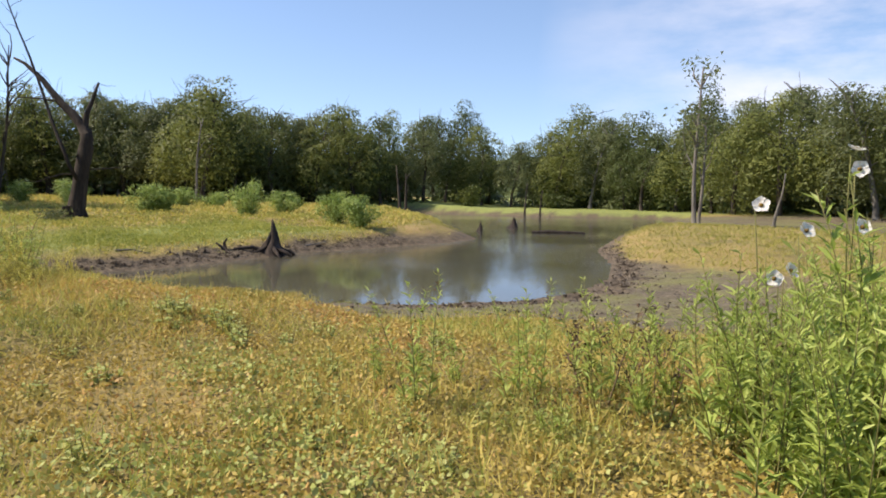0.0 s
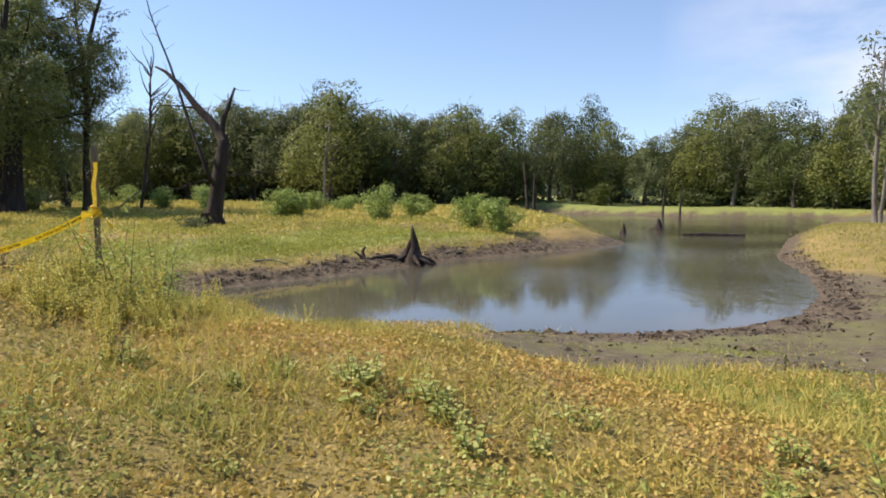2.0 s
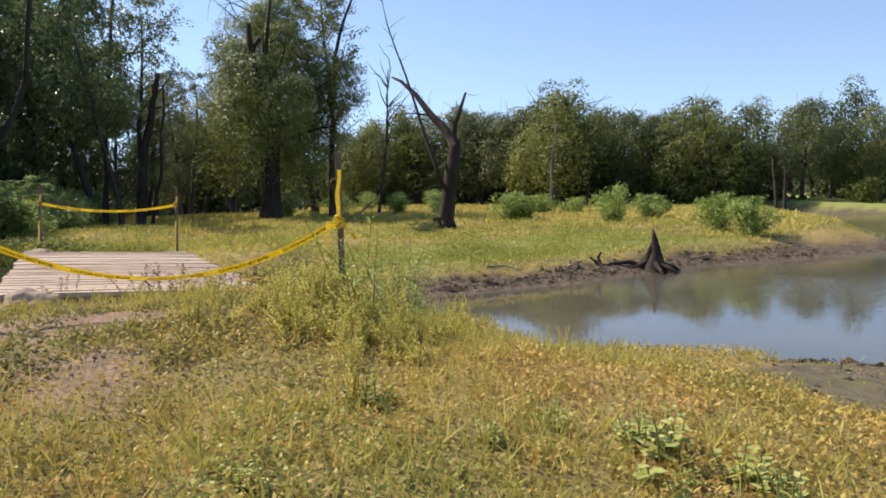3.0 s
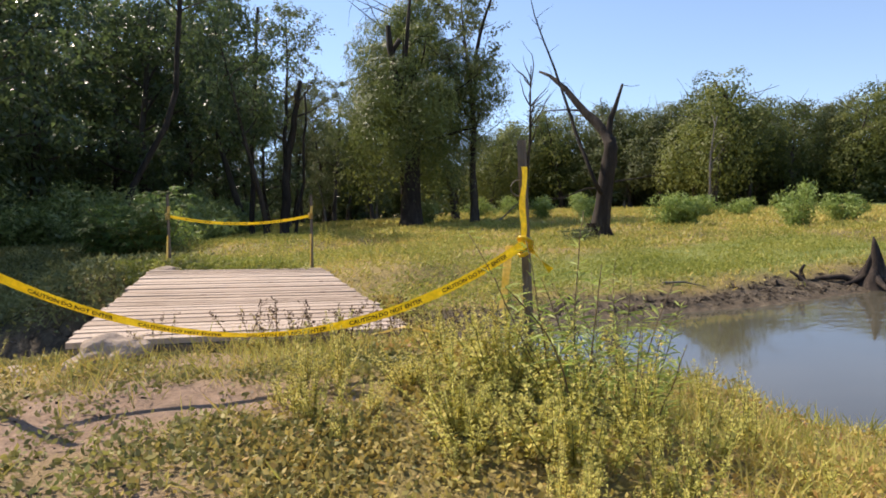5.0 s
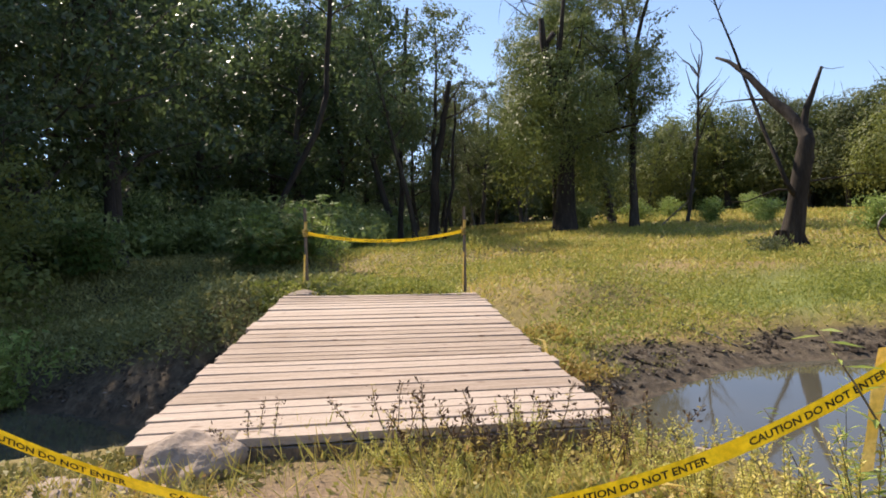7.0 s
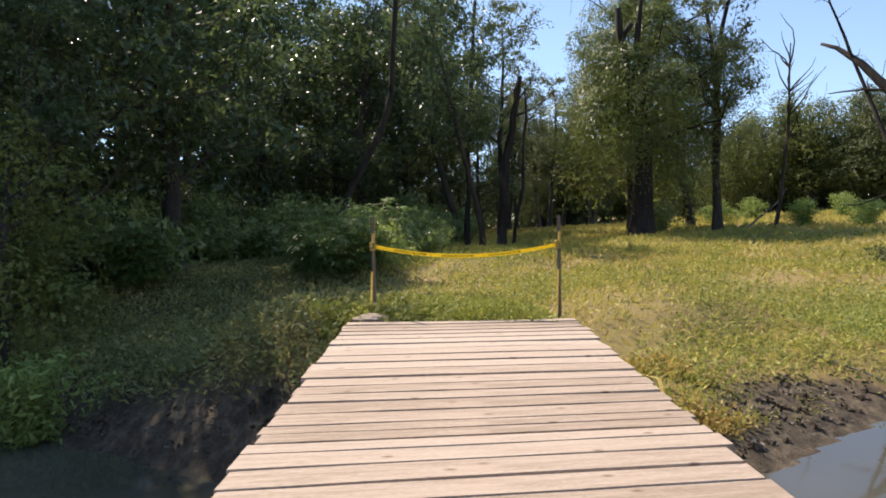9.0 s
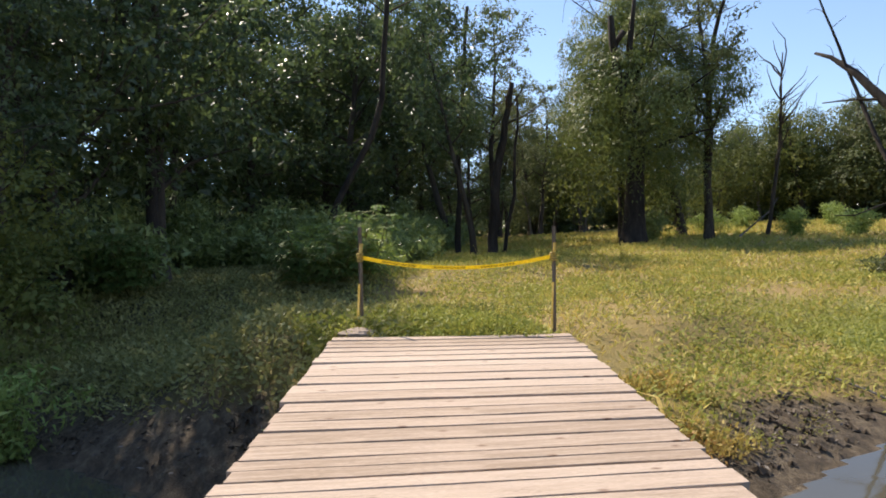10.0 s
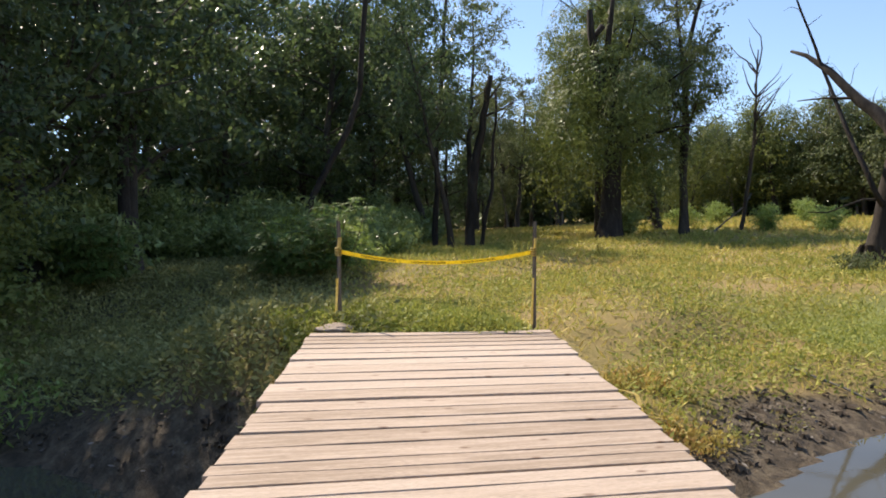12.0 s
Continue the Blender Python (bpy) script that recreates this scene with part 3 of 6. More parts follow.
def tree_shapes(seed, tall, trunk_r, spread, crown_from, limbs, leaves, leaf_len, leaf_wide, lean=(0, 0), clump=0.55, droop=0.4, twigs=3, hang=0.0, snag=0, lobes=0, lobe_r=1.2):
    """Trunk and crown of a leafy tree that stands at the origin."""
    rng = np.random.default_rng(seed)
    wood, crown, work = Shape(), Shape(), Shape()
    top = np.array([lean[0], lean[1], tall * 0.93])
    trunk = limb_line(rng, (0, 0, -0.3), top + np.array([0, 0, 0.3]), np.linalg.norm(top), 9, 0.07)
    k = np.linspace(0, 1, len(trunk))
    rad = trunk_r * (1 - k) ** 0.8 + 0.02
    rad[0] *= 1.35
    tube(wood, trunk, rad, 9, rng, 0.05)
    spots, weights = [], []
    for i in range(limbs):
        h = crown_from + (1 - crown_from) * (i + rng.uniform(0, 0.9)) / limbs
        j = min(int(h * 9), 8)
        p = trunk[j] + (trunk[j + 1] - trunk[j]) * (h * 9 - j if h < 1 else 1)
        a = i * 2.4 + rng.uniform(-0.5, 0.5)
        reach = spread * (0.55 + 0.6 * math.sin(math.pi * min(0.95, 0.15 + 0.8 * (h - crown_from) / (1 - crown_from)))) * rng.uniform(0.7, 1.15)
        line = limb_line(rng, p, (math.cos(a), math.sin(a), rng.uniform(0.35, 0.9)), reach * 1.15, 6, 0.16, 0.03 - hang * 0.05)
        tube(work, line[::2] if lobes else line, np.linspace(max(0.03, rad[j] * 0.42), 0.012, 4 if lobes else 7), 4)
        for q in (3, len(line) - 1) if twigs < 3 else range(2, len(line)):
            spots.append(line[q])
            weights.append(1.0)
        for _ in range(twigs):
            q = rng.integers(2, len(line) - 1)
            sub = limb_line(rng, line[q], unit(rng.normal(size=3) + np.array([math.cos(a), math.sin(a), 0.3 - hang])), reach * 0.5, 4, 0.25, -hang * 0.2)
            tube(work, sub[::2], np.linspace(0.022, 0.008, 3), 3)
            for r in (len(sub) - 1,) if twigs < 3 else range(1, len(sub)):
                spots.append(sub[r])
                weights.append(1.3)
    for _ in range(snag):
        a = rng.uniform(0, 6.28)
        line = limb_line(rng, trunk[8], (math.cos(a) * 0.45, math.sin(a) * 0.45, 1), tall * rng.uniform(0.14, 0.24), 6, 0.2)
        tube(work, line, np.linspace(0.13, 0.02, len(line)), 5)
    if lobes:
        billow(crown, rng, trunk, lobes, lobe_r, spread, crown_from, tall, leaves, leaf_len, leaf_wide, droop, hang)
        return wood, work, crown
    spots = np.array(spots)
    pick = rng.choice(len(spots), leaves, p=np.array(weights) / sum(weights))
    size = rng.uniform(0.6, 1.5, len(spots)) * clump
    c = spots[pick]
    sp = size[pick][:, None] * np.array([1, 1, 0.75 + hang])
    if hang:
        c = c - np.array([0, 0, 1.0]) * rng.exponential(0.55 * hang, len(c))[:, None]
    sprig(crown, rng, c, sp * 0.6, leaf_len, leaf_wide, droop)
    return wood, work, crown


TREE_KINDS = {}


def tree(kind, x, y, scale=1.0, turn=0.0, group="", squash=1.0):
    """One tree of a kind: built the first time, copied after that."""
    z = float(height(np.array([x]), np.array([y]))[0]) - 0.05
    m = Matrix.Translation((x, y, z)) @ Matrix.Rotation(turn, 4, "Z") @ Matrix.Diagonal((scale * squash, scale * squash, scale, 1))
    name, args, bark, leaf, label = KINDS[kind]
    if kind not in TREE_KINDS:
        root = thing(name, m, label, "tree", group)
        wood, work, crown = tree_shapes(**args)
        part("trunk", wood, bark, root)
        tagged(part("branching", work, bark, root), kind="stuff")
        tagged(part("crown", crown, leaf, root, smooth=False), kind="stuff")
        TREE_KINDS[kind] = root
        return root
    ob = copy_thing(TREE_KINDS[kind], Matrix.Translation((x, y, z)))
    ob.matrix_basis = m
    return tagged(ob, group=group)


def far_args(seed, tall, **k):
    a = dict(seed=seed, tall=tall, trunk_r=0.2, spread=2.6, crown_from=0.3, limbs=9, leaves=6600, leaf_len=0.20, leaf_wide=0.145, droop=0.4, twigs=0, lobes=22, lobe_r=1.25)
    a.update(k)
    return a


KINDS = {
    "far_willow_a": ("willow_tree", far_args(11, 10, hang=0.8, spread=2.9), M_BARK, M_WILLOW, "light green willow tree with drooping leafy crown"),
    "far_willow_b": ("willow_tree", far_args(12, 10, hang=0.6, spread=3.3, crown_from=0.28), M_BARK, M_WILLOW, "light green willow tree with broad rounded crown"),
    "far_snag": ("willow_tree", far_args(13, 10.0, hang=0.8, spread=3.4, snag=3, leaves=10000, lobes=32, lobe_r=1.5), M_BARK, M_WILLOW, "light green willow with dead bare branches on top"),
    "far_oak_a": ("broadleaf_tree", far_args(14, 10.5, spread=2.7), M_BARK, M_OAK, "dark green broadleaf tree in dense wood"),
    "far_oak_b": ("broadleaf_tree", far_args(15, 11, spread=2.4, crown_from=0.25, leaves=6200), M_BARK, M_OAK, "tall dark green broadleaf tree with slim crown"),
    "far_grey_a": ("broadleaf_tree", far_args(16, 10.5, spread=2.4, crown_from=0.25, snag=2, leaves=5600), M_PALEBARK, M_GREY, "grey-green tree with thin crown and pale trunk"),
    "far_grey_b": ("broadleaf_tree", far_args(17, 10, spread=2.8, crown_from=0.3), M_BARK, M_GREY, "grey-green broadleaf tree with leafy crown"),
    "under_a": ("young_tree", far_args(18, 4.2, spread=2.4, crown_from=0.03, trunk_r=0.07, leaves=1250, leaf_len=0.34, leaf_wide=0.22, limbs=4, lobes=9, lobe_r=1.05), M_BARK, M_OAK, "dark young tree filling the edge of the wood"),
    "under_c": ("young_tree", far_args(20, 4.4, spread=2.6, crown_from=0.03, trunk_r=0.07, leaves=1000, leaf_len=0.36, leaf_wide=0.24, limbs=4, lobes=9, lobe_r=1.05), M_BARK, M_FOREST, "dark young tree in the shade of the wood"),
    "under_b": ("young_tree", far_args(19, 3.6, spread=2.6, crown_from=0.03, trunk_r=0.06, leaves=1250, leaf_len=0.34, leaf_wide=0.22, limbs=4, lobes=9, lobe_r=1.05), M_BARK, M_GREY, "grey-green young tree filling the edge of the wood"),
    "wood_a": ("forest_tree", dict(seed=21, tall=17, trunk_r=0.26, spread=4.2, crown_from=0.22, limbs=18, leaves=8200, leaf_len=0.30, leaf_wide=0.17, clump=0.95, droop=0.3, twigs=4, lean=(0.8, 0.3)), M_BARK, M_FOREST, "tall dark forest tree with dense shaded crown"),
    "wood_b": ("forest_tree", dict(seed=22, tall=15, trunk_r=0.2, spread=3.6, crown_from=0.35, limbs=15, leaves=6800, leaf_len=0.29, leaf_wide=0.16, clump=0.9, droop=0.3, twigs=4, lean=(-1.2, 0.8)), M_BARK, M_FOREST, "tall slender forest tree leaning slightly, dark crown"),
    "wood_c": ("forest_tree", dict(seed=23, tall=18, trunk_r=0.3, spread=4.6, crown_from=0.15, limbs=20, leaves=8800, leaf_len=0.30, leaf_wide=0.17, clump=1.0, droop=0.35, twigs=4, lean=(0.2, -1.0)), M_BARK, M_FOREST, "tall dark forest tree with branches down to the undergrowth"),
    "airy": ("airy_tree", dict(seed=35, tall=19, trunk_r=0.25, spread=3.4, crown_from=0.35, limbs=20, leaves=5200, leaf_len=0.26, leaf_wide=0.13, clump=0.5, droop=0.3, twigs=4, lean=(0.6, 0.8)), M_BARK, M_GREY, "tall tree with thin airy grey-green crown"),
    "great_willow": ("great_willow", dict(seed=31, tall=16.0, trunk_r=0.62, spread=4.9, crown_from=0.34, limbs=26, leaves=100000, leaf_len=0.17, leaf_wide=0.062, droop=0.8, twigs=2, hang=0.9, lean=(1.0, 1.1), snag=0, lobes=56, lobe_r=1.3), M_DEADBARK, M_GREAT, "large old willow with dark trunk and broken top branches"),
}


def forest():
    rng = np.random.default_rng(5)
    front = np.array([(-66, 44), (-74, 58), (-62, 64), (-50, 64), (-38, 64), (-29, 69), (-20, 80), (-10, 83), (0, 79), (8, 71), (14, 61), (18.5, 53), (25, 45), (35, 38), (52, 30)], float)
    seg = np.hypot(*np.diff(front, axis=0).T)
    at = np.concatenate([[0], np.cumsum(seg)])
    mid = ["far_willow_a", "far_willow_b", "far_oak_a", "far_oak_b", "far_grey_a", "far_grey_b", "far_oak_a", "far_grey_b"]
    for row, (behind, step, lo, hi) in enumerate([(0, 4.2, 0.74, 1.1), (4.5, 4.2, 0.92, 1.22), (10, 5.6, 1.05, 1.3)]):
        s = rng.uniform(0, step)
        while s < at[-1]:
            k = min(np.searchsorted(at, s) - 1, len(seg) - 1) if s > 0 else 0
            d = (front[k + 1] - front[k]) / seg[k]
            p = front[k] + d * (s - at[k]) + np.array([-d[1], d[0]]) * (behind + rng.uniform(-1.3, 1.3))
            tree(mid[rng.integers(len(mid))], p[0], p[1], rng.uniform(lo, hi), rng.uniform(0, 6.28), "trees of the far wood", rng.uniform(0.85, 1.1))
            s += step * rng.uniform(0.75, 1.25)
    s = 0.0
    while s < at[-1]:
        k = min(np.searchsorted(at, s) - 1, len(seg) - 1) if s > 0 else 0
        d = (front[k + 1] - front[k]) / seg[k]
        for behind in (3.5, 8.0, 14.0):
            p = front[k] + d * (s - at[k]) + np.array([-d[1], d[0]]) * (behind + rng.uniform(-1.5, 1.5))
            tree(("under_a", "under_c", "under_b")[rng.integers(3)] if behind < 6 else "under_c", p[0], p[1], rng.uniform(0.7, 1.2), rng.uniform(0, 6.28), "young trees under the far wood", rng.uniform(1.0, 1.4))
        s += rng.uniform(2.8, 4.4)
    for x, y, sc in ((-36.6, 60.0, 1.22), (-62, 57, 0.95), (11, 62, 0.9)):
        tree("far_snag", x, y, sc, 0.6 + x, "trees of the far wood")
    for k in range(10):
        tree(mid[(3 * k) % len(mid)], -66 + 2.9 * k, 65.5 + rng.uniform(-1.5, 2.5), rng.uniform(1.02, 1.2), rng.uniform(0, 6.28), "trees of the far wood")
    # the shaded wood west of the bridge
    kinds = ["wood_a", "wood_b", "wood_c"]
    for gx in np.arange(-76, -20, 4.7):
        for gy in np.arange(-26, 36, 4.7):
            x, y = gx + rng.uniform(-1.4, 1.4), gy + rng.uniform(-1.4, 1.4)
            limit = float(np.interp(-x, [22.5, 23.5, 28, 34, 40, 46, 52, 60, 75], [-6, 4.5, 6.6, 6.4, 8.8, 15, 21.5, 27, 33]))
            if y > limit or limit - y > 15 or float(shore_distance(np.array([x]), np.array([y]))[0]) < 2.0:
                continue
            tree(kinds[rng.integers(3)], x, y, rng.uniform(0.85, 1.12) * (0.78 if x > -33 else 1.0), rng.uniform(0, 6.28), "trees of the shaded wood")
    for gx in np.arange(-84, -26, 4.6):
        for gy in np.arange(-28, 38, 4.6):
            x, y = gx + rng.uniform(-1.6, 1.6), gy + rng.uniform(-1.6, 1.6)
            limit = float(np.interp(-x, [23, 24, 34, 40, 46, 52, 60, 75], [-6, -2.0, 0.0, 5, 11, 17, 22, 28]))
            if y > limit or limit - y > 17 or float(shore_distance(np.array([x]), np.array([y]))[0]) < 2.0:
                continue
            tree("under_c", x, y, rng.uniform(0.8, 1.5), rng.uniform(0, 6.28), "young trees under the shaded wood", rng.uniform(1.0, 1.3))
    # added to cast shade on the creek bank; the last two stand out of view
    for x, y, size in ((-24.6, 2.6, 0.5), (-27.5, 3.4, 0.82), (-21.5, -9.5, 0.85), (-16.0, -6.0, 0.7)):
        tree("wood_c", x, y, size, 1.3 * x, "trees of the shaded wood")
    # lighter, thinner trees seen through the gap
    for _ in range(16):
        x, y = rng.uniform(-78, -58), rng.uniform(30, 46)
        tree(["airy", "far_grey_a"][rng.integers(2)], x, y, rng.uniform(0.55, 0.8), rng.uniform(0, 6.28), "trees in the gap of the wood")
    # woods that close the place behind the walker
    for a in np.linspace(math.radians(-150), math.radians(20), 20):
        r = rng.uniform(34, 48)
        tree(["wood_b", "far_oak_a", "far_grey_b"][rng.integers(3)], -2 + r * math.cos(a), 2 + r * math.sin(a), rng.uniform(0.85, 1.1), rng.uniform(0, 6.28), "trees behind the meadow")


forest()
great = tree("great_willow", -38.6, 29.9, 1.0, 0.4)


def broken_limb(pts, r0, r1):
    s = Shape()
    tube(s, np.array(pts, float), np.linspace(r0, r1, len(pts)), 7, np.random.default_rng(4), 0.1)
    ob = part("broken_limb", s, M_DEADBARK, great, "dark broken dead limb")
    ob.matrix_parent_inverse = great.matrix_basis.inverted()


broken_limb([(-38.3, 29.5, 6.5), (-37.6, 28.6, 9.4), (-37.05, 28.0, 10.9), (-36.85, 27.8, 12.1)], 0.26, 0.15)
broken_limb([(-37.4, 28.3, 10.2), (-37.1, 28.3, 10.9), (-36.7, 28.5, 11.3)], 0.12, 0.16)
broken_limb([(-38.2, 29.5, 8.0), (-37.3, 29.3, 11.0), (-37.0, 29.5, 13.5), (-36.8, 29.8, 16.0)], 0.18, 0.06)


def far_woods():
    """Woods in the distance all round, seen only through gaps."""
    rng = np.random.default_rng(6)
    n = 420
    a = np.linspace(0, 2 * np.pi, n, endpoint=False)
    s = Shape()
    for ring, (r, low, tall) in enumerate(((128, -1.0, 7.5), (150, -1.0, 10.0))):
        rows = []
        for q, k in enumerate((0, 0.35, 0.7, 1.0)):
            h = low + (tall - low) * k * (1 + (0.07 * rng.normal(size=n) if q == 3 else 0.06 * rng.normal(size=n)))
            rr = r + 6 * k + 1.5 * rng.normal(size=n)
            rows.append(np.stack([-10 + rr * np.cos(a), 20 + rr * np.sin(a), h], 1))
        v = np.stack(rows, 1).reshape(-1, 3)
        i, j = np.meshgrid(np.arange(n), np.arange(3), indexing="ij")
        k = (i + 1) % n
        s.add(v, np.stack([i * 4 + j, k * 4 + j, k * 4 + j + 1, i * 4 + j + 1], -1).reshape(-1, 4))
    m = surface("distant_foliage", [(0.3, (0.03, 0.045, 0.018)), (0.55, (0.075, 0.10, 0.035)), (0.75, (0.14, 0.16, 0.06))], 0.35, 0.9, 0.6, 1.6)
    tagged(part("backdrop", s, m, smooth=False), "dark line of distant woods", "woods", kind="structure")


far_woods()
tree("far_willow_b", -44.5, 33.5, 1.25, 1.0, "trees beside the great willow")
tree("wood_b", -49.0, 23.6, 1.1, 1.2, "trees of the shaded wood")
tree("wood_b", -38.6, 20.4, 0.92, 2.2, "trees of the shaded wood", 0.75)
tree("wood_c", -57.0, 28.6, 0.64, 0.5, "trees of the shaded wood")
tree("wood_a", -60.5, 32.0, 0.62, 2.5, "trees of the shaded wood")
tree("airy", -52.5, 28.2, 0.95, 0.7, "trees in the gap of the wood")
tree("airy", -43.5, 37.5, 1.0, 2.0, "trees beside the great willow")
tree("airy", -37.6, 34.2, 0.85, 4.0, "trees beside the great willow")


# ---- dead tree on the meadow ----
def gz(x, y, up=0.0):
    return float(height(np.array([x]), np.array([y]))[0]) + up


def dead_tree():
    x, y = -21.42, 27.18
    root = thing("dead_tree", (x, y, gz(x, y)), "leafless dead tree with forked dark trunk on the meadow", "tree")
    rng = np.random.default_rng(8)
    s = Shape()
    tube(s, np.array([(-0.06, -0.05, -0.3), (-0.02, -0.02, 0.05), (0.08, 0.06, 0.55), (0.2, 0.15, 1.38), (0.32, 0.25, 2.35), (0.44, 0.34, 3.17), (0.5, 0.39, 3.64), (0.46, 0.36, 4.12)]),
         [0.60, 0.50, 0.40, 0.33, 0.30, 0.28, 0.27, 0.20], 14, rng, 0.09)
    for a in range(7):
        ang = a * 0.9 + 0.3
        tube(s, np.array([(0.30 * math.cos(ang), 0.30 * math.sin(ang), 0.62), (0.48 * math.cos(ang), 0.48 * math.sin(ang), 0.2), (0.74 * math.cos(ang), 0.74 * math.sin(ang), -0.15)]), [0.14, 0.15, 0.08], 6, rng, 0.1)
    part("trunk", s, M_DEADBARK, root)

    def limb(name, pts, r0, r1):
        sh = Shape()
        tube(sh, np.array(pts, float), np.linspace(r0, r1, len(pts)), 7, rng, 0.08)
        part(name, sh, M_DEADBARK, root)
        return pts

    main = limb("limb", [(0.48, 0.38, 3.85), (0.27, 0.34, 4.29), (-0.21, 0.34, 4.82), (-0.7, 0.33, 5.24), (-1.2, 0.31, 5.78), (-1.69, 0.28, 6.33), (-2.15, 0.28, 6.7), (-2.68, 0.34, 7.11), (-3.27, 0.34, 7.38)], 0.24, 0.05)
    prong = limb("limb", [(0.46, 0.34, 3.9), (0.42, 0.4, 4.4), (0.46, 0.48, 4.82), (0.58, 0.64, 5.29), (0.66, 0.76, 5.69), (0.78, 0.91, 6.22)], 0.17, 0.05)
    whip = limb("limb", [(-2.02, 0.26, 6.58), (-2.09, 0.07, 7.24), (-2.17, -0.15, 7.83), (-2.26, -0.36, 8.42), (-2.33, -0.56, 9.0), (-2.38, -0.74, 9.5), (-2.42, -0.92, 10.29), (-2.5, -1.0, 11.0)], 0.055, 0.010)
    hang = limb("broken_limb", [(-2.0, 0.27, 6.55), (-1.67, 0.17, 5.92), (-1.32, 0.07, 5.21), (-0.9, -0.1, 4.43), (-0.55, -0.19, 3.75), (-0.02, -0.4, 3.01), (0.2, -0.35, 2.37), (0.3, -0.1, 1.88)], 0.05, 0.09)
    side = limb("branch", [(-0.85, 0.3, 5.35), (-1.2, 0.06, 5.4), (-1.52, 0.03, 5.46), (-2.02, -0.14, 5.49), (-2.51, -0.32, 5.5)], 0.05, 0.018)
    limb("branch", [(0.3, 0.0, 2.05), (0.04, -0.61, 2.08), (-0.13, -1.02, 1.95), (-0.46, -1.56, 1.72), (-0.8, -2.0, 1.75)], 0.04, 0.012)
    limb("branch", [(0.36, 0.45, 2.3), (0.97, 1.36, 2.39), (1.38, 1.88, 2.49), (1.79, 2.27, 2.37)], 0.035, 0.010)
    limb("branch", [(0.78, 0.91, 6.18), (0.95, 1.22, 6.11), (1.11, 1.58, 6.16)], 0.015, 0.006)
    for line, count, size in ((main, 8, 0.9), (whip, 9, 0.9), (hang, 8, 0.8), (side, 3, 0.5), (prong, 3, 0.4)):
        p = np.array(line)
        for _ in range(count):
            k = rng.uniform(0.25, 0.98) * (len(p) - 1)
            o = np.array([np.interp(k, np.arange(len(p)), p[:, q]) for q in range(3)])
            limb("twig", limb_line(rng, o, (rng.normal() * 0.6, rng.normal() * 0.6, rng.uniform(0.3, 1.2)), size * rng.uniform(0.5, 1.3), 4, 0.22), 0.014, 0.004)


dead_tree()


def stump(x, y, tall, wide, seed, roots=6, label="dark weathered tree stump with jagged spire and roots"):
    z = max(float(height(np.array([x]), np.array([y]))[0]), WATER - 0.15)
    rng = np.random.default_rng(seed)
    root = thing("tree_stump", (x, y, z), label, "stump", "stumps round the pond")
    s = Shape()
    for k in range(4):
        a = k * 1.7 + rng.uniform(0, 0.5)
        o = np.array([math.cos(a), math.sin(a), 0]) * wide * 0.14
        h = tall * (1.0 if k == 0 else rng.uniform(0.4, 0.72))
        tube(s, np.array([o * 1.7 - [0, 0, 0.2], o * 1.3 + [0, 0, h * 0.25], o * 0.8 + [0.02, 0, h * 0.6], o * 0.4 + [0.03, 0, h * 0.85], o * 0.3 + [0.02, 0.0, h]]), np.array([0.42, 0.27, 0.17, 0.09, 0.025]) * wide, 8, rng, 0.13)
    part("trunk", s, M_STUMP, root)
    for k in range(roots):
        a = k * 6.28 / roots + rng.uniform(-0.3, 0.3)
        d = np.array([math.cos(a), math.sin(a), 0])
        r = Shape()
        tube(r, np.array([d * wide * 0.15 + [0, 0, tall * 0.22], d * wide * 0.5 + [0, 0, tall * 0.10], d * wide * 0.9 + [0, 0, 0.02], d * wide * 1.25 - [0, 0, 0.15]]), np.array([0.14, 0.11, 0.08, 0.04]) * wide, 6, rng, 0.12)
        part("root", r, M_STUMP, root)


stump(-9.6, 23.3, 1.2, 0.78, 41)
stump(-4.5, 46.0, 0.85, 0.75, 42, 4, "dark stump standing in the pond water")
stump(-5.8, 41.7, 0.75, 0.5, 43, 3, "small dark stump standing in the pond water")
for k, (sx, sy) in enumerate(((-14.2, 57.0), (-13.4, 56.2), (-12.6, 56.0))):
    stump(sx, sy, 0.5, 0.4, 44 + k, 2, "short dark stump at the water's edge")


def driftwood(name, pts, r0, r1, material, label, category="driftwood", group=""):
    p = np.array(pts, float)
    o = p[0].copy()
    s = Shape()
    tube(s, p - o, np.linspace(r0, r1, len(p)), 7, np.random.default_rng(int(abs(p.sum()) * 10)), 0.12)
    ob = part(name, s, material)
    ob.matrix_basis = Matrix.Translation(o)
    return tagged(ob, label, category, group)


def lying(points, up):
    return [(x, y, gz(x, y, up + k)) for x, y, k in points]


driftwood("dead_root", lying([(-9.8, 23.15, 0.05), (-10.1, 22.9, 0.14), (-10.35, 22.7, 0.08), (-10.6, 22.5, 0.0)], 0.0), 0.10, 0.04, M_STUMP, "dark twisted dead root lying on the mud")
driftwood("dead_root", lying([(-10.75, 22.2, -0.05), (-10.8, 22.2, 0.18), (-10.72, 22.25, 0.36)], 0.0), 0.07, 0.03, M_STUMP, "short upright dead root sticking from mud")
driftwood("dead_root", lying([(-10.6, 22.0, -0.03), (-10.75, 21.9, 0.12), (-10.9, 21.85, 0.2)], 0.0), 0.06, 0.03, M_STUMP, "short upright dead root sticking from mud")
driftwood("stick", lying([(-14.3, 15.0, 0.02), (-13.9, 15.0, 0.05), (-13.5, 15.1, 0.05), (-13.1, 15.2, 0.02)], 0.0), 0.025, 0.012, M_PALEBARK, "thin pale stick lying on the mud")
